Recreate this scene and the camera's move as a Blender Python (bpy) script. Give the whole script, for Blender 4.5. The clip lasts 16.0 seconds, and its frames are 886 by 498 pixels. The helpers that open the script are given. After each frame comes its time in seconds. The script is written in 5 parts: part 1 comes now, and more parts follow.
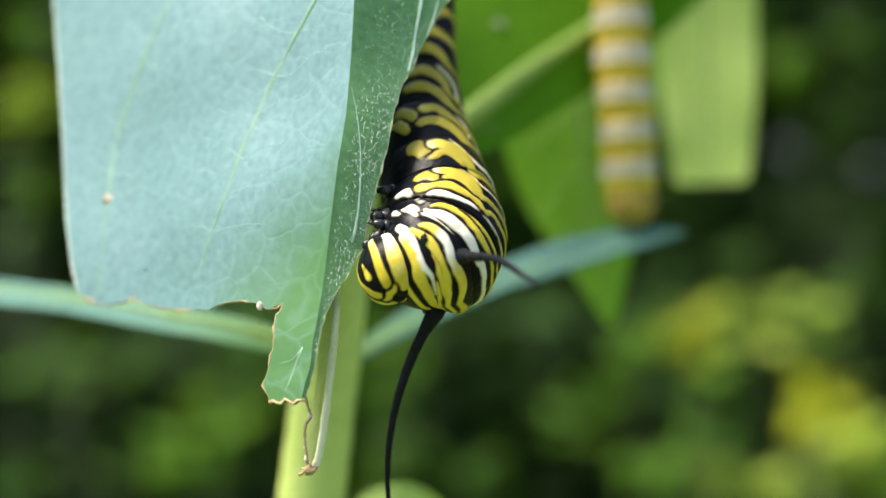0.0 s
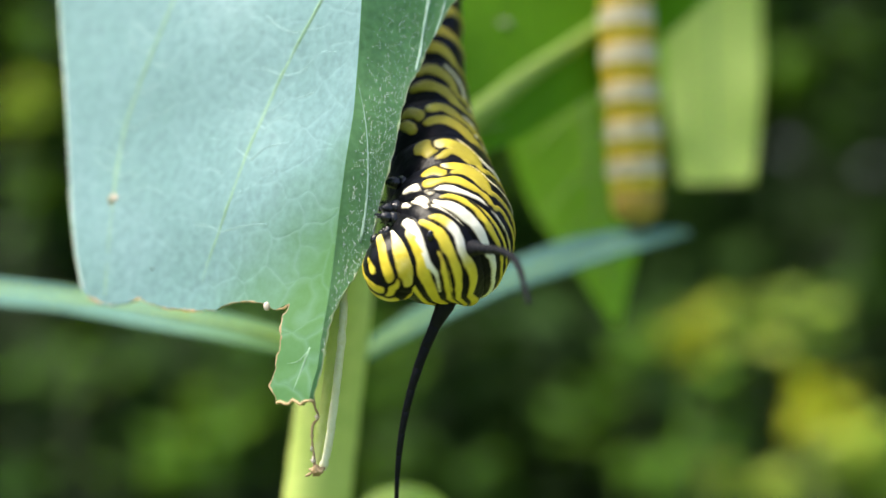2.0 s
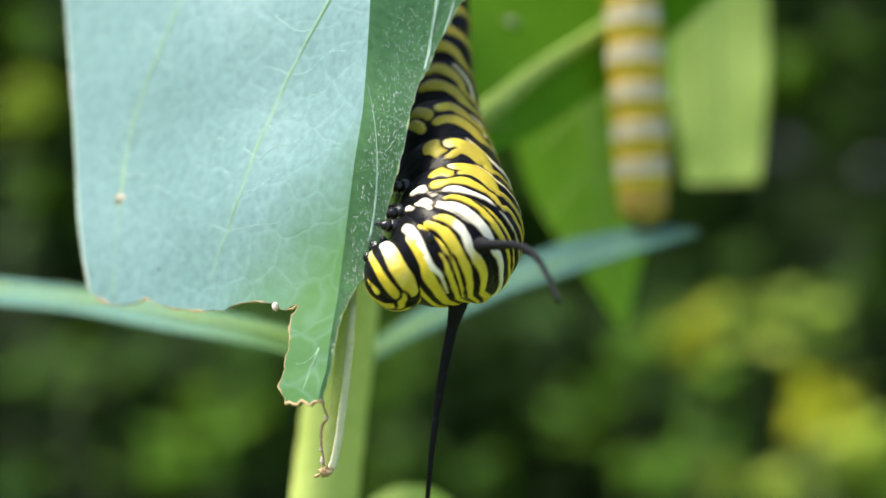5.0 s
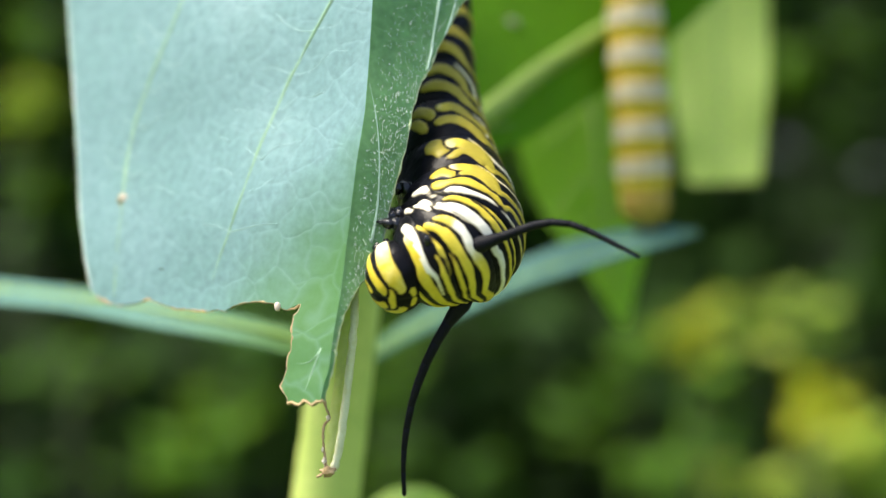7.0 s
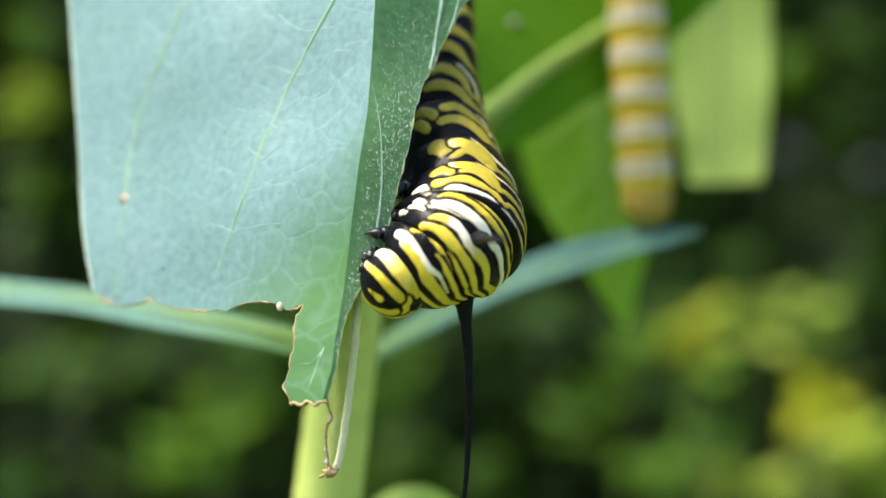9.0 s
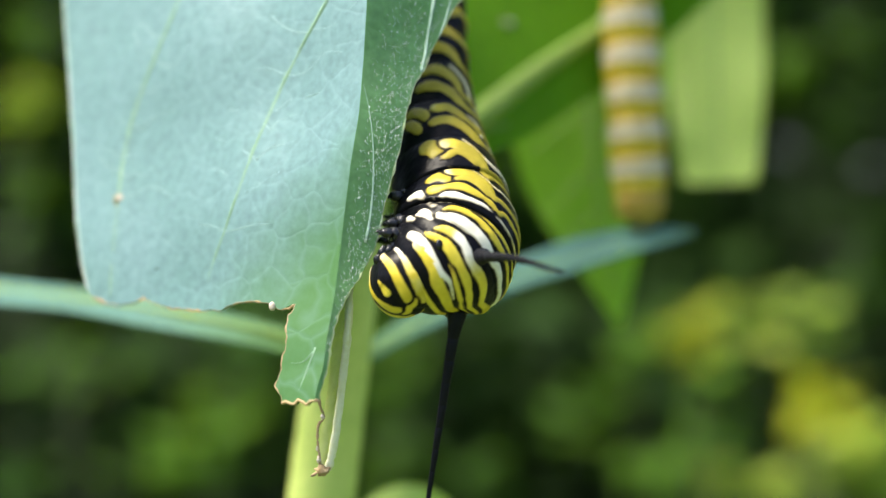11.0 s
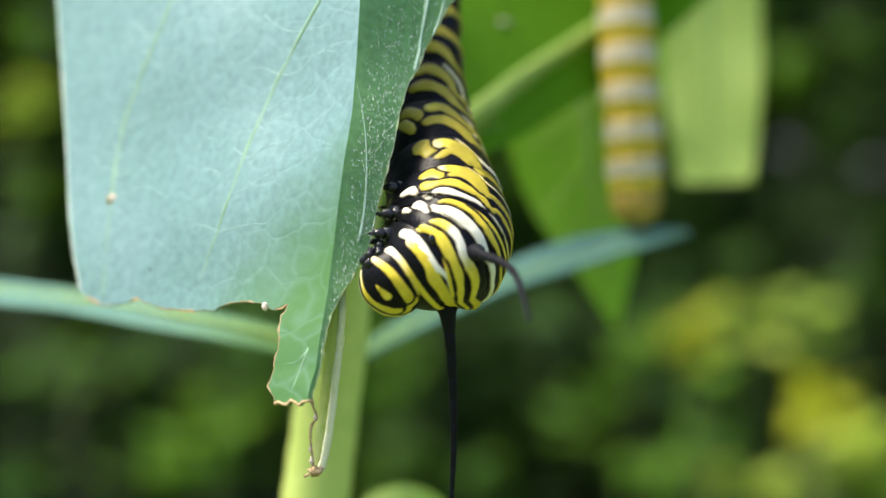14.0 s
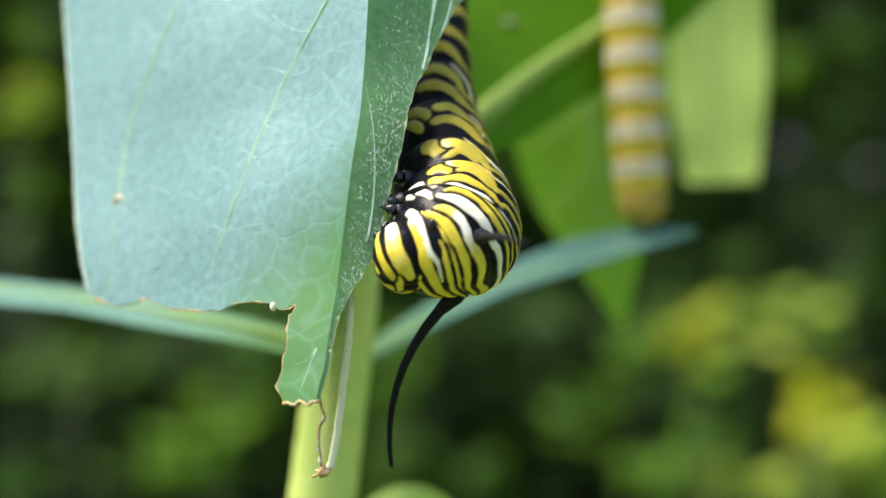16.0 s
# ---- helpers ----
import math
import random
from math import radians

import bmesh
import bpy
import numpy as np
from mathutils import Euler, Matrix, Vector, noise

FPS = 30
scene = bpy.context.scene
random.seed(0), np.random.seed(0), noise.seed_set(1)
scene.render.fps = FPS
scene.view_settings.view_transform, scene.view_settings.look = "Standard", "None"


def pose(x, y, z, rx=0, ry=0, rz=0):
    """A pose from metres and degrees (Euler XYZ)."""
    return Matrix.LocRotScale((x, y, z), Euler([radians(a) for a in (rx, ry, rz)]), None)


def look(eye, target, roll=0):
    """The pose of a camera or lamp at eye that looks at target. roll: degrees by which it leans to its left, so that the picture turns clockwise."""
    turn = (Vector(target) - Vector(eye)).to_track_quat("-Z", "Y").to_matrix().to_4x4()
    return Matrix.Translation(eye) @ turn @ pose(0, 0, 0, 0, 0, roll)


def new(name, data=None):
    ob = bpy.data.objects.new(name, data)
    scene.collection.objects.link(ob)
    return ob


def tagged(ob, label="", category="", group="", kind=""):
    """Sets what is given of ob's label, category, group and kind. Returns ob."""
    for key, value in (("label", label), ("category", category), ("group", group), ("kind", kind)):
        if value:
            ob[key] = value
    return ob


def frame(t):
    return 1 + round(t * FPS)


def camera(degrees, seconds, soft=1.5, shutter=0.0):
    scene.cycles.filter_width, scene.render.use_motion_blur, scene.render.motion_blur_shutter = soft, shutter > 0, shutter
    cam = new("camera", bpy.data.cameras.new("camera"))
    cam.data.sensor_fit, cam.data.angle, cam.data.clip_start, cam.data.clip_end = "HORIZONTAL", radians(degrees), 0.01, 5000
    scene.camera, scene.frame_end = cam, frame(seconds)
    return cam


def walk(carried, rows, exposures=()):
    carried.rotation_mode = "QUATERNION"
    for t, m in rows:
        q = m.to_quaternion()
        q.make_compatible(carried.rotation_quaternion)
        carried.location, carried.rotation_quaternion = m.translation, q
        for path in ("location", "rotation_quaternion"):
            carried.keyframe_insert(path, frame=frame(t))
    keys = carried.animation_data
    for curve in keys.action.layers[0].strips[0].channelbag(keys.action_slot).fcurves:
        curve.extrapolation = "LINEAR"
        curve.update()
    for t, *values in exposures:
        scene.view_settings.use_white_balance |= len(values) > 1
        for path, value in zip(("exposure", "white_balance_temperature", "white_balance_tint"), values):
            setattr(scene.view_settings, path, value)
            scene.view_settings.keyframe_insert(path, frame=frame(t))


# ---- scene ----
EYE = 0.62                      # height of the lens over the ground, metres
cam = camera(36, 16.0, soft=1.5, shutter=0.5)
cam.data.dof.use_dof = True
cam.data.dof.focus_distance = 0.0965
cam.data.dof.aperture_fstop = 13.0
walk(cam, [(0.0, pose(0, 0, EYE, 90, 0, 0)), (16.0, pose(0, 0, EYE, 90, 0, 0))])

# ---- light: hazy bright daylight under an open sky ----
SUN_UP, SUN_TURN = 62, 254
world = bpy.data.worlds.new("sky")
scene.world = world
world.use_nodes = True
wn = world.node_tree.nodes
sky = wn.new("ShaderNodeTexSky")
sky.sky_type, sky.sun_disc = "NISHITA", False
sky.dust_density = 3.0
sky.sun_elevation, sky.sun_rotation = radians(SUN_UP), radians(SUN_TURN)
world.node_tree.links.new(sky.outputs[0], wn["Background"].inputs[0])
wn["Background"].inputs[1].default_value = 0.15
sun = new("sun", bpy.data.lights.new("sun", "SUN"))
sun.data.energy, sun.data.angle, sun.data.color = 4.0, radians(26), (1.0, 0.92, 0.76)
a, e = radians(SUN_TURN), radians(SUN_UP)
toward = Vector((math.sin(a) * math.cos(e), math.cos(a) * math.cos(e), math.sin(e)))
sun.matrix_world = look(toward * 5, (0, 0, 0))
scene.view_settings.exposure = 1.04


# ---- materials ----
def shader(name, rough=0.5, spec=0.5):
    m = bpy.data.materials.new(name)
    m.use_nodes = True
    n, l = m.node_tree.nodes, m.node_tree.links
    b = n["Principled BSDF"]
    b.inputs["Roughness"].default_value = rough
    b.inputs["Specular IOR Level"].default_value = spec
    return m, n, l, b


def noise_node(n, l, scale, detail=3.0, rough=0.55, coord="Object"):
    tc, t = n.new("ShaderNodeTexCoord"), n.new("ShaderNodeTexNoise")
    t.inputs["Scale"].default_value, t.inputs["Detail"].default_value = scale, detail
    t.inputs["Roughness"].default_value = rough
    l.new(tc.outputs[coord], t.inputs["Vector"])
    return t


def ramp_node(n, stops, mode="LINEAR"):
    r = n.new("ShaderNodeValToRGB")
    r.color_ramp.interpolation = mode
    while len(r.color_ramp.elements) < len(stops):
        r.color_ramp.elements.new(0.5)
    for el, (p, c) in zip(r.color_ramp.elements, stops):
        el.position, el.color = p, (*c, 1)
    return r


def mixed(n, l, kind, fac, a, b):
    x = n.new("ShaderNodeMix")
    x.data_type, x.blend_type = "RGBA", kind
    if isinstance(fac, float):
        x.inputs[0].default_value = fac
    else:
        l.new(fac, x.inputs[0])
    for sock, v in ((x.inputs[6], a), (x.inputs[7], b)):
        if isinstance(v, tuple):
            sock.default_value = (*v, 1)
        else:
            l.new(v, sock)
    return x.outputs[2]


def bump(n, l, b, height, strength, distance):
    u = n.new("ShaderNodeBump")
    u.inputs["Strength"].default_value, u.inputs["Distance"].default_value = strength, distance
    l.new(height, u.inputs["Height"])
    l.new(u.outputs[0], b.inputs["Normal"])


def leafy(name, dark, light, rough=0.45, fine=900.0, coarse=90.0, glow=0.25, relief=0.00012, spec=0.5, island=0.0, veins=0.0, skyless=None, foot=None):
    """Leaf skin: two scales of mottling, a net of small veins, light that shines through."""
    m, n, l, b = shader(name, rough, spec)
    big, small = noise_node(n, l, coarse), noise_node(n, l, fine, 4.0)
    col = mixed(n, l, "MIX", big.outputs[0], dark, light)
    col = mixed(n, l, "OVERLAY", 0.35, col, small.outputs[0])
    if island:
        g = n.new("ShaderNodeNewGeometry")
        hue = ramp_node(n, [(0.0, tuple(c * 0.45 for c in dark)), (0.45, dark), (0.8, light), (1.0, (light[0] * 1.5, light[1] * 1.25, light[2] * 0.8))])
        l.new(g.outputs["Random Per Island"], hue.inputs[0])
        col = mixed(n, l, "MIX", island, col, hue.outputs[0])
    if skyless:
        # painted greener towards the bitten end, which faces less of the sky
        place, split = n.new("ShaderNodeTexCoord"), n.new("ShaderNodeSeparateXYZ")
        l.new(place.outputs["Object"], split.inputs[0])
        lump = noise_node(n, l, 160.0, 3.0)
        high = n.new("ShaderNodeMath")
        high.operation = "MULTIPLY_ADD"
        high.inputs[1].default_value = 0.009
        slant = n.new("ShaderNodeMath")
        slant.operation = "MULTIPLY_ADD"
        slant.inputs[1].default_value = -1.2
        l.new(split.outputs[0], slant.inputs[0])
        l.new(split.outputs[2], slant.inputs[2])
        l.new(lump.outputs[0], high.inputs[0])
        l.new(slant.outputs[0], high.inputs[2])
        lower = n.new("ShaderNodeMapRange")
        lower.inputs["From Min"].default_value, lower.inputs["From Max"].default_value = EYE - 0.003, EYE + 0.0075
        lower.inputs["To Min"].default_value, lower.inputs["To Max"].default_value = 0.85, 0.0
        l.new(high.outputs[0], lower.inputs["Value"])
        col = mixed(n, l, "MIX", lower.outputs[0], col, skyless)
    if foot:
        # greener towards where the leaf leaves the stem
        place, split = n.new("ShaderNodeTexCoord"), n.new("ShaderNodeSeparateXYZ")
        l.new(place.outputs["Object"], split.inputs[0])
        away = calc(n, l, "ABSOLUTE", split.outputs[0])
        near = n.new("ShaderNodeMapRange")
        near.inputs["From Min"].default_value, near.inputs["From Max"].default_value = 0.003, 0.016
        near.inputs["To Min"].default_value, near.inputs["To Max"].default_value = 0.75, 0.0
        l.new(calc(n, l, "MULTIPLY_ADD", big.outputs[0], 0.003, away), near.inputs["Value"])
        col = mixed(n, l, "MIX", near.outputs[0], col, foot)
    if veins:
        tc, v = n.new("ShaderNodeTexCoord"), n.new("ShaderNodeTexVoronoi")
        v.feature = "DISTANCE_TO_EDGE"
        v.inputs["Scale"].default_value = veins
        warp = noise_node(n, l, veins * 0.7, 2.0)
        add = n.new("ShaderNodeVectorMath")
        add.operation = "MULTIPLY_ADD"
        add.inputs[1].default_value = (0.9 / veins,) * 3
        l.new(warp.outputs[1], add.inputs[0])
        l.new(tc.outputs["Object"], add.inputs[2])
        l.new(add.outputs[0], v.inputs["Vector"])
        net = ramp_node(n, [(0.0, (1, 1, 1)), (0.035, (0.5, 0.5, 0.5)), (0.09, (0, 0, 0))])
        l.new(v.outputs["Distance"], net.inputs[0])
        fade = n.new("ShaderNodeMath")
        fade.operation = "MULTIPLY"
        l.new(net.outputs[0], fade.inputs[0])
        l.new(big.outputs[0], fade.inputs[1])
        half = n.new("ShaderNodeMath")
        half.operation = "MULTIPLY"
        half.inputs[1].default_value = 0.24
        l.new(fade.outputs[0], half.inputs[0])
        col = mixed(n, l, "MIX", half.outputs[0], col, tuple(min(0.8, c * 1.3 + 0.03) for c in light))
        rel = n.new("ShaderNodeMath")
        rel.operation = "SUBTRACT"
        l.new(small.outputs[0], rel.inputs[0])
        l.new(net.outputs[0], rel.inputs[1])
        bump(n, l, b, rel.outputs[0], 0.25, relief)
    else:
        bump(n, l, b, small.outputs[0], 0.5, relief)
    l.new(col, b.inputs["Base Color"])
    if glow:
        tr, mx = n.new("ShaderNodeBsdfTranslucent"), n.new("ShaderNodeMixShader")
        l.new(mixed(n, l, "MULTIPLY", 1.0, col, (1.0, 1.0, 0.35)), tr.inputs[0])
        mx.inputs[0].default_value = glow
        l.new(b.outputs[0], mx.inputs[1])
        l.new(tr.outputs[0], mx.inputs[2])
        l.new(mx.outputs[0], n["Material Output"].inputs[0])
    return m


BLACK, YELLOW, WHITE, GOLD, DULL = (0.005, 0.005, 0.007), (0.60, 0.48, 0.04), (0.78, 0.76, 0.66), (0.48, 0.33, 0.03), (0.50, 0.46, 0.34)


def ringed(name, bands, wobble=0.03, rough=0.45, spread=0.3):
    """Skin with rings of colour along the body (u of the skin map), wider towards the belly (v)."""
    m, n, l, b = shader(name, rough, 0.32)
    uv, sep = n.new("ShaderNodeUVMap"), n.new("ShaderNodeSeparateXYZ")
    l.new(uv.outputs[0], sep.inputs[0])
    warp = noise_node(n, l, 420.0, 1.5).outputs[0]
    wider = calc(n, l, "MULTIPLY_ADD", calc(n, l, "POWER", sep.outputs[1], 2.0), spread, 1.0)
    shift = calc(n, l, "MULTIPLY_ADD", warp, wobble * 2, calc(n, l, "MULTIPLY", sep.outputs[0], wider))
    back = calc(n, l, "SUBTRACT", shift, wobble)
    stops = [(0.0, bands[0][1])]
    for (_, before), (p, c) in zip(bands, bands[1:]):
        stops += [(p - 0.012, before), (p + 0.012, c)]
    rings = ramp_node(n, stops)
    l.new(back, rings.inputs[0])
    tint = noise_node(n, l, 900.0, 3.0).outputs[0]
    l.new(mixed(n, l, "MULTIPLY", 0.35, rings.outputs[0], ramp2(n, l, tint, (0.6, 0.52, 0.4), (1.25, 1.25, 1.3))), b.inputs["Base Color"])
    fine = noise_node(n, l, 2600.0, 3.0).outputs[0]
    crimp = calc(n, l, "SINE", calc(n, l, "MULTIPLY_ADD", back, 16.0, warp))
    bump(n, l, b, calc(n, l, "MULTIPLY_ADD", crimp, 0.6, fine), 0.5, 0.0001)
    return m


def calc(n, l, op, *args):
    """A maths node; each argument is a number or another node's output."""
    k = n.new("ShaderNodeMath")
    k.operation = op
    for i, a in enumerate(args):
        if isinstance(a, (int, float)):
            k.inputs[i].default_value = a
        else:
            l.new(a, k.inputs[i])
    return k.outputs[0]


def ramp2(n, l, fac, a, b, p=0.3, q=0.7):
    r = ramp_node(n, [(p, a), (q, b)])
    l.new(fac, r.inputs[0])
    return r.outputs[0]


def plain(name, a, b, scale, rough=0.5, relief=0.0001, spec=0.5, fine=6.0):
    m, n, l, p = shader(name, rough, spec)
    big, small = noise_node(n, l, scale), noise_node(n, l, scale * fine, 4.0)
    col = mixed(n, l, "MIX", big.outputs[0], a, b)
    col = mixed(n, l, "OVERLAY", 0.4, col, small.outputs[0])
    l.new(col, p.inputs["Base Color"])
    bump(n, l, p, small.outputs[0], 0.6, relief)
    return m


M_WAX = leafy("glaucous_leaf", (0.155, 0.305, 0.30), (0.255, 0.41, 0.46), 0.4, 1500.0, 110.0, 0.30, 0.00006, 0.38, veins=360.0, skyless=(0.07, 0.20, 0.02))
# greener copy of the leaf skin: the fold's lost sky sheen, painted
M_FOLD = leafy("fold_less_sky_green", (0.17, 0.40, 0.15), (0.27, 0.50, 0.26), 0.5, 1500.0, 120.0, 0.45, 0.00006, 0.4, veins=330.0)
M_BLUELEAF = leafy("blue_green_leaf", (0.08, 0.19, 0.16), (0.12, 0.25, 0.22), 0.7, 1200.0, 60.0, 0.15, spec=0.2, foot=(0.14, 0.28, 0.06))
# leaf green made far paler, with the sun on it put into the colour
M_PALE = leafy("pale_painted_lit_leaf", (0.50, 0.66, 0.18), (0.60, 0.74, 0.28), 0.5, 1200.0, 60.0, 0.5)
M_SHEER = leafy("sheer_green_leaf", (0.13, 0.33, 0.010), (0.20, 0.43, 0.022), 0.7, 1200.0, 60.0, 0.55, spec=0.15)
M_OLIVE = plain("olive_rib", (0.17, 0.28, 0.03), (0.24, 0.35, 0.06), 200.0, 0.6, 0.0001)
# brighter copy of the sheer green, its sunlight painted in
M_LITLEAF = leafy("green_painted_sunlit_leaf", (0.33, 0.58, 0.06), (0.44, 0.70, 0.11), 0.5, 1200.0, 60.0, 0.6)
M_STEM = plain("stem_skin", (0.50, 0.62, 0.13), (0.60, 0.71, 0.21), 120.0, 0.5, 0.0001)
M_VEIN = plain("vein", (0.21, 0.37, 0.23), (0.28, 0.43, 0.29), 300.0, 0.6, 0.00005, 0.3)
M_BLOOM = plain("bloom_on_rib", (0.34, 0.52, 0.38), (0.46, 0.62, 0.50), 300.0, 0.5, 0.00005)
M_RIM = plain("ragged_rim", (0.40, 0.52, 0.22), (0.66, 0.72, 0.46), 1600.0, 0.6, 0.0001)
M_NET = plain("small_vein", (0.27, 0.45, 0.42), (0.34, 0.51, 0.47), 300.0, 0.5, 0.00005)
M_RIB = plain("pale_rib", (0.22, 0.38, 0.08), (0.30, 0.44, 0.13), 200.0, 0.5, 0.0001)
M_DRY = plain("dried_edge", (0.22, 0.13, 0.04), (0.66, 0.50, 0.30), 1400.0, 0.8, 0.0002)
M_STRAW = plain("straw_rib", (0.68, 0.69, 0.42), (0.82, 0.81, 0.60), 500.0, 0.6, 0.0001)
M_TORN = leafy("torn_leaf", (0.66, 0.76, 0.46), (0.78, 0.82, 0.60), 0.6, 1500.0, 300.0, 0.7)
M_SCAR = plain("pale_scar", (0.62, 0.48, 0.40), (0.75, 0.66, 0.58), 900.0, 0.8, 0.0001)
M_HALO = plain("scar_ring", (0.26, 0.27, 0.17), (0.36, 0.36, 0.26), 900.0, 0.7, 0.0001)
M_HAIR = plain("white_down", (0.82, 0.87, 0.84), (0.88, 0.9, 0.88), 900.0, 0.5, 0.0)
M_BLACK = plain("black_skin", (0.004, 0.004, 0.006), (0.009, 0.009, 0.013), 900.0, 0.28, 0.00006)
M_HORN = plain("black_horn", (0.003, 0.0035, 0.006), (0.008, 0.009, 0.014), 1500.0, 0.55, 0.00008, 0.12)
M_SOIL = plain("grassy_soil", (0.06, 0.07, 0.02), (0.13, 0.21, 0.05), 4.0, 0.95, 0.004, 0.2)
M_WOOD = plain("twig_bark", (0.015, 0.03, 0.008), (0.04, 0.065, 0.02), 40.0, 0.8, 0.001)


# ---- building helpers ----
def W(p):
    """Millimetres from the lens (across, along the view, up) to world metres."""
    return Vector((p[0] / 1000, p[1] / 1000, EYE + p[2] / 1000))


def thing(name, at, label, category, group="", kind=""):
    ob = new(name)
    ob.location = at
    ob.empty_display_size = 0.01
    return tagged(ob, label, category, group, kind)


def root_of(ob):
    while ob.parent:
        ob = ob.parent
    return ob


def part(name, bm, material, parent, label="", smooth=True):
    me = bpy.data.meshes.new(name)
    if parent is not None:
        bmesh.ops.translate(bm, verts=bm.verts, vec=-root_of(parent).location)
    bm.to_mesh(me)
    bm.free()
    for f in me.polygons:
        f.use_smooth = smooth
    me.materials.append(material)
    ob = new(name, me)
    ob.parent = parent
    return tagged(ob, label)


def spline(points, n):
    """n points along a smooth line through the given ones; each a tuple of numbers of any length."""
    p = np.array(points, float)
    p = np.vstack([2 * p[0] - p[1], p, 2 * p[-1] - p[-2]])
    out = []
    for s in np.linspace(0, len(points) - 1, n):
        i = min(int(s), len(points) - 2)
        f = s - i
        a, b, c, d = p[i], p[i + 1], p[i + 2], p[i + 3]
        out.append(0.5 * (2 * b + (c - a) * f + (2 * a - 5 * b + 4 * c - d) * f * f + (3 * b - a - 3 * c + d) * f ** 3))
    return np.array(out)


def tube(line, radii, sides=10, flat=1.0, bm=None, lumps=0.0):
    """A closed tube along world points; flat squeezes it along the view."""
    bm = bm or bmesh.new()
    line = [Vector(q) for q in line]
    rings = []
    up = Vector((0.13, 0.97, 0.2))
    for i, c in enumerate(line):
        t = (line[min(i + 1, len(line) - 1)] - line[max(i - 1, 0)]).normalized()
        s = t.cross(up).normalized()
        u = s.cross(t)
        r = radii[i] if hasattr(radii, "__len__") else radii
        ring = []
        for k in range(sides):
            g = 2 * math.pi * k / sides
            rr = r * (1 + lumps * noise.noise(c * 900 + Vector((k, 0, 0)))) if lumps else r
            ring.append(bm.verts.new(c + s * rr * math.cos(g) + u * rr * flat * math.sin(g)))
        rings.append(ring)
    for a, b in zip(rings, rings[1:]):
        for k in range(sides):
            bm.faces.new((a[k], a[(k + 1) % sides], b[(k + 1) % sides], b[k]))
    bm.faces.new(rings[0][::-1])
    bm.faces.new(rings[-1])
    return bm


def thickened(bm, thick):
    """Gives a blade its thickness, with a crisp rim."""
    bmesh.ops.solidify(bm, geom=bm.faces[:], thickness=thick)
    for e in bm.edges:
        if len(e.link_faces) == 2 and e.calc_face_angle(0.0) > 0.9:
            e.smooth = False
    return bm


def sheet(rows, thick):
    """A leaf blade from rows of world points, with a real thickness away from the viewer's side."""
    bm = bmesh.new()
    vs = [[bm.verts.new(q) for q in r] for r in rows]
    for a, b in zip(vs, vs[1:]):
        for k in range(len(a) - 1):
            bm.faces.new((a[k], a[k + 1], b[k + 1], b[k]))
    bmesh.ops.remove_doubles(bm, verts=bm.verts, dist=1e-6)
    bmesh.ops.recalc_face_normals(bm, faces=bm.faces)
    bm.normal_update()
    return thickened(bm, thick)


def blade(mid, widths, side, fold=0.25, wave=0.0, n=22, m=5, thick=0.00025, right=1.0):
    """A leaf blade: mid line and half widths in millimetres, side the way across it, fold how far the halves rise."""
    c = spline([(*p, w) for p, w in zip(mid, widths)], n)
    side = Vector(side).normalized()
    rows = []
    for i, q in enumerate(c):
        j = max(1, min(i, n - 2))
        t = Vector((c[j + 1] - c[j - 1])[:3]).normalized()
        s = (side - t * side.dot(t)).normalized()
        nrm = t.cross(s)
        row = []
        for k in range(-m, m + 1):
            f = k / m
            w = max(q[3], 0.05) * (right if k > 0 else 1)
            h = fold * abs(f) * w + wave * w * math.sin(i * 0.9 + (2 if k > 0 else 0)) * f * f
            row.append(W(Vector(q[:3]) + s * w * f + nrm * h))
        rows.append(row)
    return sheet(rows, thick), c


def rib_line(c, lift, k0=0, k1=None):
    return [W((q[0], q[1] - lift, q[2])) for q in c[k0:k1]]


def milkweed_leaf(plant, mid, widths, side, skin, rib_r, label, fold=0.2, wave=0.05, lift=0.15, veins=6, rib_mat=None, right=1.0):
    bm, c = blade(mid, widths, side, fold, wave, right=right)
    ob = part("leaf", bm, skin, plant, label)
    radii = [rib_r / 1000 * (1 - 0.75 * i / (len(c) - 1)) for i in range(len(c))]
    part("midrib", tube(rib_line(c, lift), radii, 8), rib_mat or M_RIB, ob, "pale green midrib")
    s = Vector(side).normalized()
    for i in range(veins):
        j = 3 + int(i * (len(c) - 6) / max(veins, 1))
        q, q2 = Vector(c[j][:3]), Vector(c[min(j + 2, len(c) - 1)][:3])
        for sg in (-1, 1):
            w = c[j][3] * 0.85 * (right if sg > 0 else 1)
            ln = [W(q + (q2 - q) * f * 1.2 + s * sg * w * f + Vector((0, -lift * 0.6 - fold * 0.0 * f, 0))) for f in np.linspace(0.05, 1, 5)]
            part("side_vein", tube(ln, [rib_r / 4000 * (1.1 - 0.8 * f) for f in np.linspace(0, 1, 5)], 5), rib_mat or M_RIB, ob)
    return ob


# ---- the milkweed plant ----
FOOT = W((-12.94, 128.0, -24.35))
FOOT.z = 0.0
plant = thing("milkweed_plant", FOOT, "tall green milkweed with grazed leaves, growing in soil", "plant")

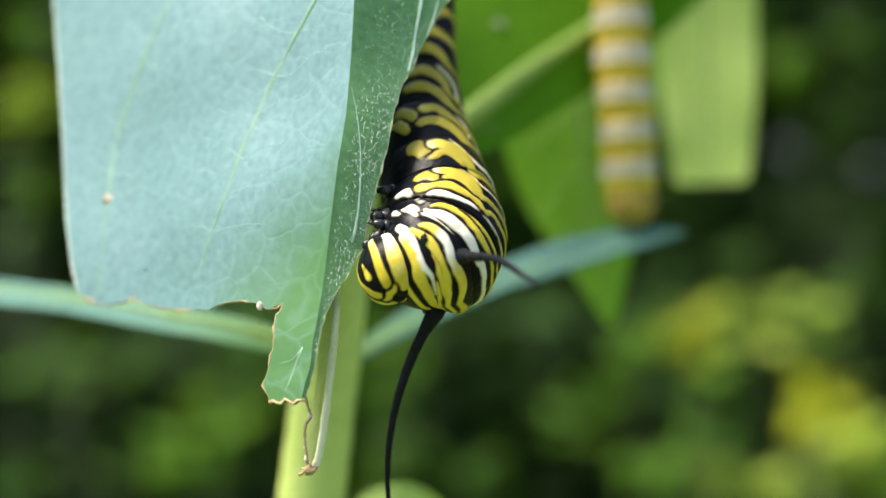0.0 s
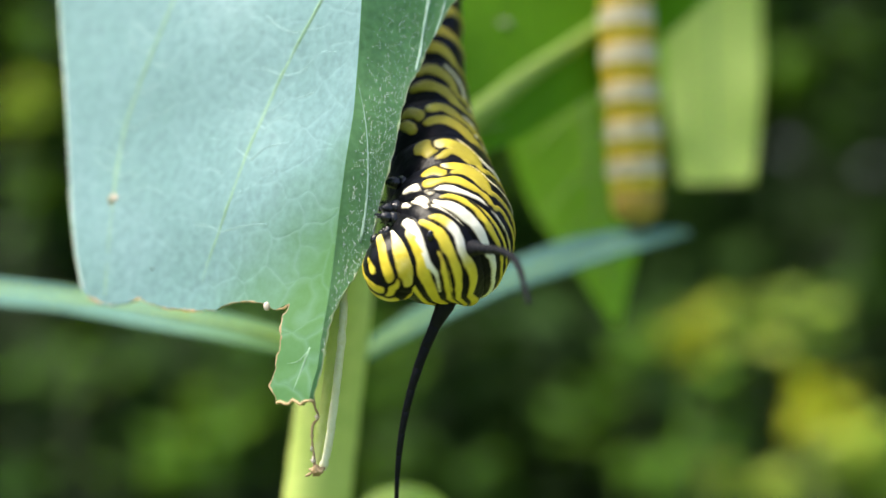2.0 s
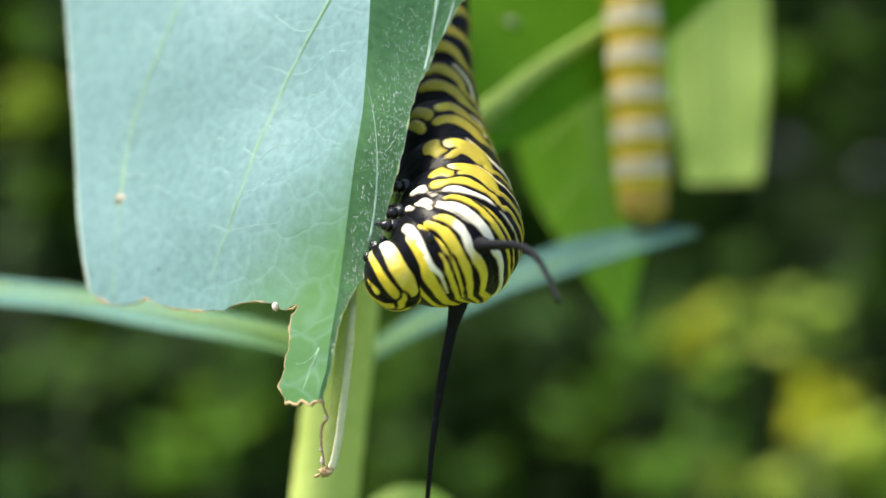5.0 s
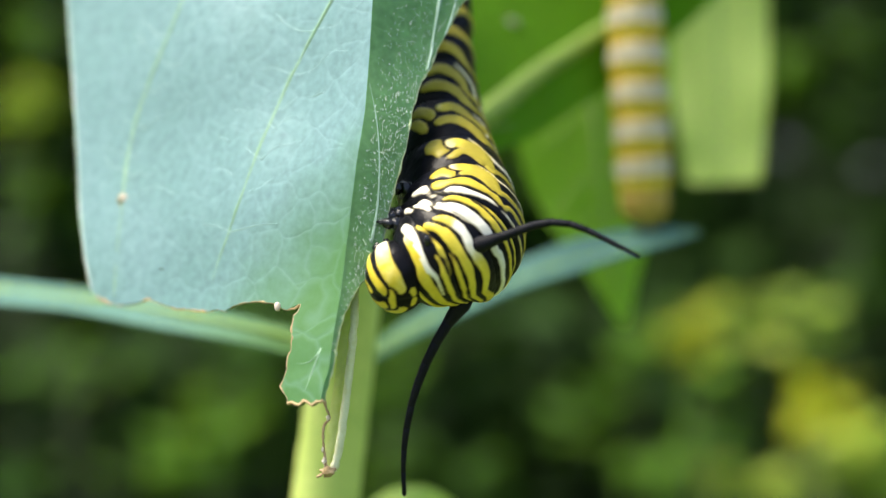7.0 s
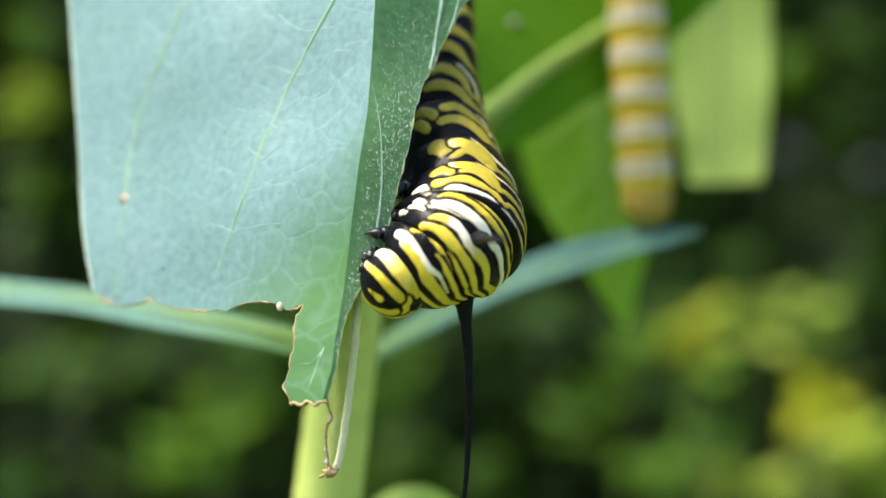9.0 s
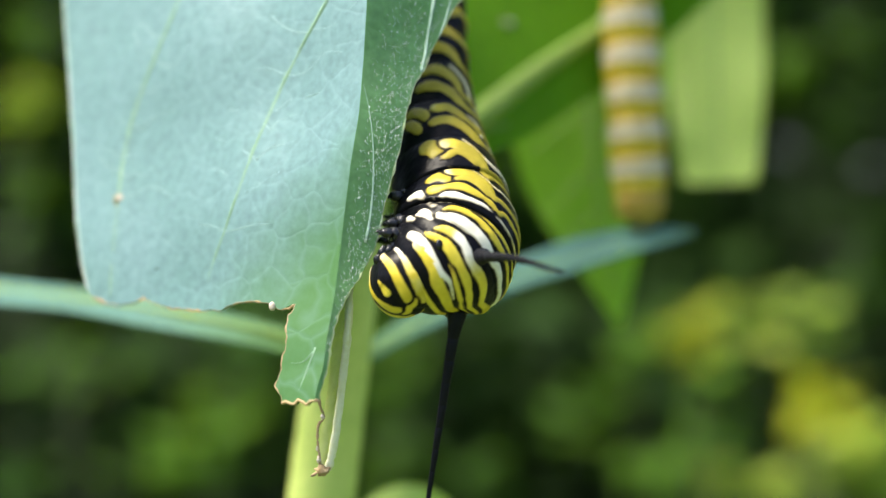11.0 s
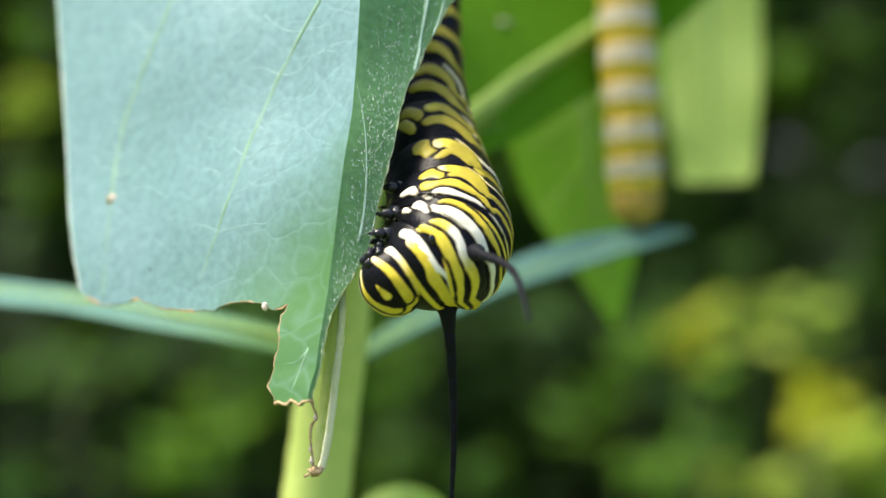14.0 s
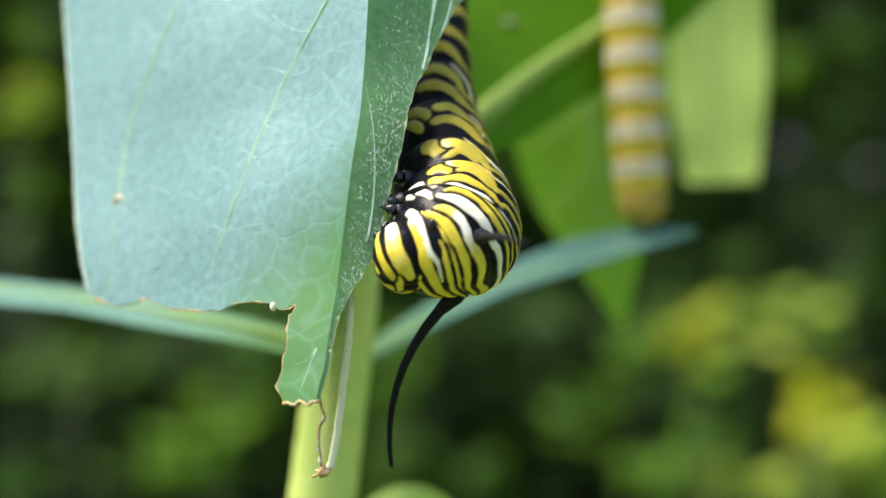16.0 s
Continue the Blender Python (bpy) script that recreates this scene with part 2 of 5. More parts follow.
stem_mid = [(*(-5.45, 140.0, 77.81), 2.6), (*(-6.46, 131.0, 34.80), 2.9), (*(-8.15, 126.0, 7.36), 2.9), (*(-9.74, 125.0, -8.24), 3.0), (*(-11.45, 125.0, -22.74), 3.1), (*(-13.16, 125.0, -37.25), 3.2), (*(-14.77, 125.5, -51.96), 3.3), (-15.6, 126.5, -78.0, 3.4), (-16.4, 128.0, -125.0, 3.6), (-16.6, 129.5, -195.0, 3.8), (-16.2, 131.0, -300.0, 4.0), (-15.6, 132.0, -440.0, 4.2), (-15.0, 132.0, -620.0, 4.4)]
c = spline(stem_mid, 110)
part("stem", tube([W(q[:3]) for q in c], [q[3] / 1000 for q in c], 18, lumps=0.03), M_STEM, plant, "thick pale green upright stem")
for q in (c[14],):
    part("node", tube([W(q[:3]) + Vector((0, 0, h / 1000)) for h in (-2.2, -1, 0, 1, 2.2)], [q[3] / 1000 * k for k in (0.98, 1.1, 1.16, 1.1, 0.98)], 18), M_STEM, plant)

# opposite pair of narrow leaves at the node
milkweed_leaf(plant, [(-9.76, 128.0, -10.30), (-16.13, 128.0, -8.00), (-26.08, 130.0, -6.00), (-37.15, 135.0, -4.64), (-49.32, 141.0, -3.80), (-63.60, 147.0, -3.59)], [0.9, 1.9, 2.1, 1.9, 1.8, 0.6], (0.15, 0.85, 0.55), M_BLUELEAF, 0.3, "narrow blue-green leaf held out level from the stem", veins=4)
milkweed_leaf(plant, [(-8.17, 128.0, -10.56), (-3.50, 132.0, -7.71), (4.32, 137.0, -4.03), (12.62, 141.0, -1.11), (20.65, 144.0, 0.90), (26.50, 146.0, 1.88)], [0.9, 1.6, 2.2, 2.5, 2.1, 0.3], (-0.15, 0.85, 0.5), M_BLUELEAF, 0.3, "narrow blue-green leaf rising from the stem to a point", veins=4)
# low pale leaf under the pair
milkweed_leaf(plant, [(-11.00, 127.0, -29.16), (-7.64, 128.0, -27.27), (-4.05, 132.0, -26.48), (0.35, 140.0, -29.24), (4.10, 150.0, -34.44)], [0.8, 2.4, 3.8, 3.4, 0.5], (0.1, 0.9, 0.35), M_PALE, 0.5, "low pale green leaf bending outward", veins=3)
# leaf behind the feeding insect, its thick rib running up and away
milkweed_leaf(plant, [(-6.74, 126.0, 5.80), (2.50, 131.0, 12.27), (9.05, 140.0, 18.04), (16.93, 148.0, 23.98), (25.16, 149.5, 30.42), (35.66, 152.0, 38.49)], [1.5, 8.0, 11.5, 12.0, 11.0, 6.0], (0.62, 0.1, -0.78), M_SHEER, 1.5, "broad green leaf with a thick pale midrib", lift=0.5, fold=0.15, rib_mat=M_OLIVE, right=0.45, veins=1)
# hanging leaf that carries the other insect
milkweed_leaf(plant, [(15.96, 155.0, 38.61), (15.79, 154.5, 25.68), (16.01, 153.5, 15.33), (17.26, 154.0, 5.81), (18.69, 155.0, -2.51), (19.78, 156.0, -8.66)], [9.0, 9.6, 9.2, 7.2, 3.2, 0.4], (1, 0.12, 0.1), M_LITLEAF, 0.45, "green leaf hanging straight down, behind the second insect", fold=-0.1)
milkweed_leaf(plant, [(32.83, 170.0, 52.21), (33.38, 171.0, 39.76), (33.79, 172.0, 30.01), (34.07, 172.0, 20.74), (34.36, 172.0, 12.90), (34.50, 172.0, 8.27)], [4.0, 6.0, 6.2, 6.0, 5.2, 4.4], (1, -0.1, 0.0), M_PALE, 0.5, "leaf painted pale for sunlight, hanging with a bitten blunt end", fold=0.08)

# ---- the grazed leaf in front ----
def along(pairs):
    s = sorted(pairs)
    return lambda x: float(np.interp(x, [q[0] for q in s], [q[1] for q in s]))


# outlines, as (height, across) in millimetres at arm of 100 mm
flip = lambda pts: [(b, a) for a, b in pts]
edge_left = along(flip([(-28.51, 37.34), (-28.51, 29.05), (-28.43, 20.76), (-28.02, 18.28), (-27.64, 12.89), (-27.31, 7.50), (-27.10, 2.53), (-26.81, -0.37), (-26.28, -3.07), (-25.94, -4.93)]))
crease = along(flip([(-3.90, 37.34), (-4.81, 29.05), (-5.55, 20.76), (-5.89, 18.28), (-6.13, 14.13), (-6.47, 9.99), (-7.09, 6.26), (-7.50, 2.94), (-7.79, 0.46), (-8.25, -3.27), (-8.85, -6.59), (-9.10, -8.66), (-9.50, -9.91), (-9.85, -11.56)]))
# above the view the right edge is widened to shade the caterpillar
edge_right = along(flip([(8.12, 36.93), (7.29, 30.71), (5.01, 24.91), (2.40, 20.76), (0.99, 18.28), (0.08, 17.03), (-0.50, 15.71), (-1.20, 14.55), (-1.74, 13.10), (-2.32, 12.39), (-2.98, 10.40), (-3.23, 8.95), (-3.61, 7.09), (-3.98, 5.64), (-4.52, 3.77), (-4.85, 2.11), (-5.14, 0.66), (-5.93, -1.20), (-6.71, -2.45), (-7.50, -3.69), (-8.12, -4.93), (-8.54, -6.59), (-8.79, -8.66), (-9.16, -9.91), (-9.45, -10.82)]))
strip_left = along(flip([(-10.94, 37.34), (-10.94, -3.69), (-11.65, -4.93), (-11.77, -6.59), (-12.06, -8.25), (-12.60, -9.99), (-12.18, -10.73), (-12.10, -11.48)]))
bitten = along([(-26.81, -2.45), (-26.28, -3.11), (-25.65, -3.69), (-24.20, -4.14), (-23.17, -3.98), (-22.13, -3.61), (-21.09, -4.10), (-20.06, -4.39), (-18.19, -4.52), (-16.54, -4.43), (-15.50, -3.94), (-14.26, -3.81), (-13.01, -3.98), (-12.31, -4.43), (-11.56, -4.35), (-10.94, -3.77)])


def front_leaf(u, v):
    """A point of the blade: it leans back from its crease to both sides, with a light curl and ripples."""
    k = crease(v)
    d = 95.2 + (k - u) * 0.82 + max(0, k - u - 17) * 0.25 if u < k else 95.2 + (u - k) * 0.5
    d += 0.35 * math.sin(u * 0.55 + v * 0.12) + 0.2 * math.sin(v * 0.5 - u * 0.2)
    d += 0.15 * v + 0.003 * v * abs(v)
    return (u * d / 100, d, v * d / 100)


def bite(u):
    return bitten(u) + 0.10 * noise.noise(Vector((u * 1.7, 3.1, 0))) + 0.06 * noise.noise(Vector((u * 5.0, 7.7, 0)))


# unseen upper end, carried on to block sun from the hind body
TOP = 35.0
def cut_edge(v):
    return 0.14 * noise.noise(Vector((v * 2.6, 5.5, 0))) + 0.10 * noise.noise(Vector((v * 7, 1.5, 0))) if v < -4.05 else 0.0


def margin(v):
    return edge_right(v) + 0.09 * noise.noise(Vector((v * 2.2, 1.5, 0))) + 0.06 * noise.noise(Vector((v * 6, 9.5, 0)))


KNEE = -4.0
bm = bmesh.new()
grid = []
NL, NS = 56, 70
for s in np.linspace(0, 1, NS):
    r = []
    for f in np.linspace(0, 1, NL):
        low = bite(edge_left(KNEE) + (strip_left(KNEE) - edge_left(KNEE)) * f)
        low += (KNEE - low) * max(0, (f - 0.93) / 0.07)
        v = TOP + (low - TOP) * s
        l0, l1 = edge_left(v) + 0.04 * noise.noise(Vector((v * 1.5, 4, 0))), strip_left(KNEE)
        r.append((l0 + (l1 - l0) * f, v))
    grid.append(r)


def fold_row(v):
    l0, l1 = strip_left(v) + cut_edge(v), margin(v)
    k = min(max(crease(v), l0 + 0.1), l1 - 0.1)
    return [(l0 + (k - l0) * f, v) for f in np.linspace(0, 1, 9)] + [(k + (l1 - k) * f, v) for f in np.linspace(0, 1, 13)[1:]]


for i, s in enumerate(np.linspace(0, 1, NS)):
    grid[i] += fold_row(TOP + (KNEE - TOP) * s)[1:]
tail = [fold_row(v) for v in np.linspace(KNEE, -11.0, 32)[1:]]
tail[-1] = [(u, v - abs(0.9 * noise.noise(Vector((u * 1.6, 2.2, 0)))) - abs(0.4 * noise.noise(Vector((u * 5, 8.2, 0))))) for u, v in tail[-1]]
vs = [[bm.verts.new(W(front_leaf(*q))) for q in r] for r in grid]
for a, b in zip(vs, vs[1:]):
    for k in range(len(a) - 1):
        bm.faces.new((a[k], a[k + 1], b[k + 1], b[k]))
last = vs[-1][NL - 1:]
for r in tail:
    nxt = [bm.verts.new(W(front_leaf(*q))) for q in r]
    for k in range(len(nxt) - 1):
        bm.faces.new((last[k], last[k + 1], nxt[k + 1], nxt[k]))
    last = nxt
strip_rows = [[v.co.copy() for v in last]]
bmesh.ops.recalc_face_normals(bm, faces=bm.faces)
bm.normal_update()
if sum(f.normal.y for f in bm.faces) > 0:
    bmesh.ops.reverse_faces(bm, faces=bm.faces)
# beyond the crease the blade takes the copy painted as less sky-lit
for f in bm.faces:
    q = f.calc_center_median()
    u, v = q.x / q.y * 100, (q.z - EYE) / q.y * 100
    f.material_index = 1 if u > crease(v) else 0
thickened(bm, 0.0003)
leaf = part("leaf", bm, M_WAX, plant, "broad waxy blue-green leaf, folded, its end eaten away")
leaf.data.materials.append(M_FOLD)


def vein_on(points, r0, r1, name="side_vein", mat=None, n=16, lift=0.12):
    ln = [W(Vector(front_leaf(q[0], q[1])) + Vector((0, -lift, 0))) for q in spline(points, n)]
    ln = [q + Vector((0.00016 * noise.noise(q * 420) * min(1, r0 * 8), 0, 0)) for q in ln]
    part(name, tube(ln, [(r0 + (r1 - r0) * i / (n - 1)) / 1000 * (1 + 0.3 * noise.noise(Vector((i * 0.7, r0 * 90, points[0][0])))) for i in range(n)], 8, 0.25), mat or M_VEIN, leaf)


vein_on([(-18.19, 22.01), (-19.56, 18.28), (-21.92, 12.47), (-23.29, 8.33), (-24.00, 3.77), (-24.45, -0.37), (-24.62, -3.48)], 0.24, 0.11, n=44, lift=-0.03)
vein_on([(-6.59, 22.01), (-8.66, 18.28), (-11.15, 13.72), (-13.10, 9.57), (-14.67, 5.84), (-16.12, 1.70), (-17.16, -1.20), (-17.82, -3.48)], 0.24, 0.11, n=44, lift=-0.03)
vein_on([(-6.13, 12.06), (-5.72, 9.99), (-5.47, 7.50), (-5.47, 5.01), (-5.68, 2.53), (-6.05, 0.46)], 0.03, 0.15, mat=M_BLOOM, lift=-0.01)
vein_on([(-0.83, 19.93), (-1.33, 16.62), (-1.66, 14.55), (-2.03, 12.97)], 0.26, 0.13, mat=M_BLOOM, lift=-0.03)
vein_on([(0.66, 19.93), (0.00, 17.45), (-0.66, 15.54)], 0.16, 0.08, mat=M_BLOOM, lift=-0.02)
vein_on([(-9.78, -7.50), (-10.53, -8.25), (-11.77, -8.41)], 0.06, 0.03, n=8, lift=-0.013)
vein_on([(-9.62, -7.21), (-10.32, -9.08), (-11.15, -10.94)], 0.08, 0.05, n=8, lift=-0.016)
# finer veins that leave the two side veins and wander off to both sides
rnd = random.Random(12)
for (u0, v0), (u1, v1) in (((-20.2, 16.6), (-24.2, 2.0)), ((-9.4, 16.8), (-16.6, 0.4))):
    for k in range(7):
        f = (k + rnd.uniform(0.1, 0.9)) / 7
        u, v = u0 + (u1 - u0) * f, v0 + (v1 - v0) * f
        for side in (-1, 1):
            reach, rise = rnd.uniform(1.6, 3.6) * side, rnd.uniform(0.2, 2.2)
            ends = [(u + reach * g, v + rise * g + rnd.uniform(-0.5, 0.5) * (g > 0)) for g in (0.0, 0.3, 0.65, 1.0)]
            ends = [(min(max(a, edge_left(b) + 0.6), crease(b) - 0.4), b) for a, b in ends]
            vein_on(ends, 0.055, 0.03, mat=M_NET, n=16, lift=-0.009)

# dried brown line along the bite, pale nibs, brown scar
ln = [W(Vector(front_leaf(u, bite(u))) + Vector((0, 0.1, 0))) for u in np.linspace(edge_left(-4.0) + 0.2, strip_left(-4.0), 60)]
part("dried_edge", tube(ln, [0.00005 + 0.00017 * abs(noise.noise(q * 900)) for q in ln], 6, lumps=0.6), M_DRY, leaf, "brown dried line of the bite")
ln = [W(Vector(front_leaf(strip_left(v) + cut_edge(v), v)) + Vector((0, 0.1, 0))) for v in np.linspace(-4.0, -11.1, 34)]
part("dried_edge", tube(ln, [0.00004 + 0.00014 * abs(noise.noise(q * 1000)) for q in ln], 6, lumps=0.6), M_DRY, leaf)
ln = [strip_rows[-1][i] for i in range(len(strip_rows[-1]))]
part("dried_edge", tube(ln, 0.0001, 6, lumps=0.6), M_DRY, leaf)


def blob(center, r, scale=(1, 1, 1), seg=10, lumps=0.25):
    bm = bmesh.new()
    bmesh.ops.create_uvsphere(bm, u_segments=seg, v_segments=seg - 2, radius=1)
    for v in bm.verts:
        k = 1 + lumps * noise.noise(v.co * 1.7 + Vector(center) * 700)
        v.co = Vector(center) + Vector((v.co.x * scale[0], v.co.y * scale[1], v.co.z * scale[2])) * r * k
    return bm


part("nib", blob(W(Vector(front_leaf(*(-12.81, -4.19))) + Vector((0, -0.1, 0))), 0.00026, (0.9, 0.7, 1.3)), M_SCAR, leaf, "pale dried nib")
part("scar", blob(W(front_leaf(*(-24.00, 3.56))), 0.0005, (1.0, 0.12, 1.1), 14, 0.4), M_HALO, leaf, "brownish ring round a scar")
part("scar", blob(W(Vector(front_leaf(*(-23.91, 3.69))) + Vector((0, -0.03, 0))), 0.0003, (1.1, 0.2, 0.9)), M_SCAR, leaf, "small pale brown scar")
part("scar", blob(W((6.35, 141.8, 23.39)), 0.0007, (1.2, 0.4, 0.6), 12, 0.4), M_HALO, plant, "pale dry scar on a leaf")
part("scar", blob(W(front_leaf(*(-21.22, -1.45))), 0.00012, (1, 0.6, 1)), M_WOOD, leaf)

# white down along the folded margin
bm = bmesh.new()
rnd = random.Random(4)
for i in range(1500):
    v = rnd.uniform(-7.5, 22)
    k, l1 = crease(v), edge_right(v)
    f = rnd.random() ** 0.6
    if rnd.random() > (l1 - k) / 2.2:
        continue
    u = k + (l1 - k) * (0.12 + 0.9 * f)
    p = W(front_leaf(min(u, l1 + 0.03), v))
    g = Vector((rnd.uniform(-0.2, 0.35), rnd.uniform(-0.55, -0.25), rnd.uniform(0.5, 1.2))).normalized() * rnd.uniform(0.00007, 0.00026)
    w = Vector((0.000016, 0, 0))
    a, b2, c2, d2 = (bm.verts.new(q) for q in (p - w, p + w, p + Vector((0, 0.00002, 0)), p + g))
    for tri in ((a, b2, d2), (b2, c2, d2), (c2, a, d2)):
        bm.faces.new(tri)
for i in range(900):
    v = rnd.uniform(-3, 22)
    p = W(front_leaf(edge_left(v) + 0.02, v))
    g = Vector((-rnd.uniform(0.3, 1), rnd.uniform(-0.3, 0.2), rnd.uniform(-0.5, 0.5))).normalized() * rnd.uniform(0.0001, 0.0003)
    w = Vector((0, 0, 0.00002))
    a, b2, c2, d2 = (bm.verts.new(q) for q in (p - w, p + w, p + Vector((0, 0.00002, 0)), p + g))
    for tri in ((a, b2, d2), (b2, c2, d2), (c2, a, d2)):
        bm.faces.new(tri)
tagged(part("down", bm, M_HAIR, leaf, "short white hairs along the leaf margin"), kind="stuff")

ln = [W(Vector(front_leaf(margin(v), v)) + Vector((0, 0.1, 0))) for v in np.linspace(TOP - 1, -11.0, 150)]
edge = [W(Vector(front_leaf(edge_left(v) + 0.04 * noise.noise(Vector((v * 1.5, 4, 0))), v)) + Vector((0, 0.05, 0))) for v in np.linspace(TOP - 1, -2.6, 120)]
part("leaf_rim", tube(edge, [0.00010 + 0.00006 * noise.noise(q * 1500) for q in edge], 6, lumps=0.5), M_BLOOM, leaf, "pale bloom along the leaf edge")
part("leaf_rim", tube(ln, [0.00009 + 0.00009 * noise.noise(q * 1900) for q in ln], 6, lumps=0.8), M_RIM, leaf, "pale thickened leaf rim")

# torn straw-coloured rib that hangs below the bite
c = spline([(*(-7.18, 98.5, -2.41), 0.10), (*(-7.44, 97.0, -4.78), 0.42), (*(-7.72, 97.0, -7.20), 0.50), (*(-8.04, 97.0, -10.01), 0.50), (*(-8.40, 97.0, -12.42), 0.56), (*(-8.66, 97.0, -14.43), 0.50), (*(-8.86, 97.0, -15.72), 0.34)], 40)
rows = []
for i, q in enumerate(c):
    w = q[3] * (1 + 0.12 * noise.noise(Vector((i * 0.45, 0, 3))))
    rows.append([W((q[0] + w * f, q[1] + 0.12 * abs(f) - 0.05 * f, q[2] + 0.05 * f)) for f in np.linspace(-1, 1, 7)])
torn = part("torn_rib", sheet(rows, 0.0002), M_TORN, leaf, "torn straw-coloured leaf rib hanging down")
part("rib_cord", tube([r[-1] for r in rows], [0.0003 * (1 + 0.3 * noise.noise(Vector((i * 0.5, 4, 0)))) for i in range(40)], 8), M_STRAW, torn)
c = spline([(-9.13, 96.6, -10.45), (-8.97, 96.6, -11.25), (-8.73, 96.6, -11.89), (-9.13, 96.6, -12.45), (-9.21, 96.6, -13.37), (-9.09, 96.6, -14.37), (-9.05, 96.6, -15.57), (-9.45, 96.6, -15.97), (-9.65, 96.6, -16.05)], 30)
part("dried_thread", tube([W(q) for q in c], [0.0001 + 0.00008 * noise.noise(Vector((i * 0.9, 2, 0))) for i in range(30)], 6, lumps=0.6), M_DRY, leaf, "brown dried thread of leaf")
part("nib", blob(W((-8.85, 96.6, -15.65)), 0.00042, (1.2, 0.7, 0.8), 14, 0.9), M_DRY, leaf, "brown dried end of the torn rib")
for x, z, r in ((-9.12, -14.9, 0.00016), (-9.2, -14.1, 0.00012), (-8.85, -11.9, 0.00014)):
    part("nib", blob(W((x, 96.55, z)), r, (1.0, 0.6, 1.4), 10, 0.8), M_SCAR, leaf)
# stalk of the grazed leaf, up to the stem
c = spline([(*front_leaf(-1.0, 27.5), 0.9), (-6.0, 99.0, 42.0, 1.0), (-7.0, 112.0, 62.0, 1.2), (-6.0, 136.0, 75.0, 1.4)], 14)
part("leaf_stalk", tube([W(q[:3]) for q in c], [q[3] / 1000 for q in c], 10), M_STEM, leaf)


# ---- the feeding caterpillar ----
body_line = [(-2.60, 98.3, -1.95, 2.2), (-2.12, 97.7, -1.60, 2.95), (-1.49, 96.9, -1.14, 3.45), (-0.16, 97.5, -0.52, 4.45), (0.58, 98.8, 0.70, 4.72), (0.36, 101.2, 2.98, 4.4), (-0.36, 103.8, 5.89, 4.0), (-0.80, 106.0, 8.83, 3.55), (-1.05, 108.5, 12.19, 3.15), (-1.20, 111.5, 16.22, 2.9), (-0.98, 114.5, 20.45, 2.7), (-0.72, 117.5, 25.37, 2.6), (-0.45, 120.5, 31.01, 2.6), (-0.46, 123.0, 37.26, 2.4), (-0.72, 124.0, 41.16, 1.7)]
BODY = spline(body_line, 400)
STEP = np.concatenate([[0], np.cumsum(np.linalg.norm(np.diff(BODY[:, :3], axis=0), axis=1))])


def body_at(line, step, s):
    return np.array([np.interp(s, step, line[:, k]) for k in range(4)])


def unit(a):
    return a / np.linalg.norm(a)


def back_of(s):
    """The way that the insect's back faces: outward of its bend and half towards the lens, then turning to its side."""
    o = body_at(BODY, STEP, s)[:3] - np.array((-2.83, 99.0, 1.89))
    o[1] = 0
    near = unit(o) + np.array((0, -0.55, 0))
    f = min(max((s - 4.1) / 3.4, 0), 1)
    return near * (1 - f) + np.array((1.0, -0.3, -0.1)) * f


def skin_frame(line, step, s, back, reach=2.3):
    """Centre, radius, and the two ways across a soft body at a length along its line."""
    q = body_at(line, step, min(max(s, 0), step[-1]))
    t = unit(body_at(line, step, min(s + reach, step[-1]))[:3] - body_at(line, step, max(s - reach, 0))[:3])
    bk = np.array(back(s), float)
    d = unit(bk - t * bk.dot(t))
    return q[:3], q[3], d, np.cross(t, d)


def skin_point(s, v):
    """A place on the feeding insect's skin, millimetres: s along the body, v from the back (0) to the belly (1, or -1 on the far side)."""
    q, r, d, x = skin_frame(BODY, STEP, s, back_of)
    return q + (d * math.cos(math.pi * v) + x * math.sin(math.pi * v)) * r


# the head: an ovoid with its face away from the body and its crown on the back's side
HEAD_AT, HEAD_SIZE = np.array((-3.155, 95.8, -1.71)), np.array((2.2, 2.5, 2.5))
FACE = unit(np.array((-0.77, -0.62, -0.12)))
CROWN = np.array((0.42, -0.40, -0.82))
CROWN = unit(CROWN - FACE * CROWN.dot(FACE))
CHEEK = np.cross(FACE, CROWN)


def head_point(up, side):
    """A place on the head, degrees from the middle of the face towards the crown and round towards the cheek."""
    a, b = radians(up), radians(side)
    n = np.array((math.cos(b) * math.cos(a), math.cos(b) * math.sin(a), math.sin(b))) * HEAD_SIZE
    return HEAD_AT + FACE * n[0] + CROWN * n[1] + CHEEK * n[2]


BANDS = []          # each: key, reach along the body, places, half widths, whiteness, on the head or not


def body_band(key, rows, n=48):
    """A pale band on the body: (along, round towards the belly, half width, whiteness or, below zero, painted shade),
    the same on both flanks.
    """
    c = spline(rows, n)
    for side in (1, -1):
        BANDS.append((key, c[:, 0].min() - 1.4, c[:, 0].max() + 1.4, np.array([skin_point(q[0], q[1] * side) for q in c]), c[:, 2], c[:, 3], True))


def head_band(key, rows, n=40):
    """A pale band on the head: (degrees to the crown, to the cheek, half width, whiteness), the same on both cheeks."""
    for side in (1, -1):
        c = spline([(*((head_point(q[0], q[1] * side) - HEAD_AT) @ np.array((FACE, CROWN, CHEEK)).T / HEAD_SIZE), q[2], q[3]) for q in rows], n)
        n3 = c[:, :3] / np.linalg.norm(c[:, :3], axis=1)[:, None] * HEAD_SIZE
        BANDS.append((key, 0, 0, HEAD_AT + n3 @ np.array((FACE, CROWN, CHEEK)), c[:, 3], c[:, 4], False))


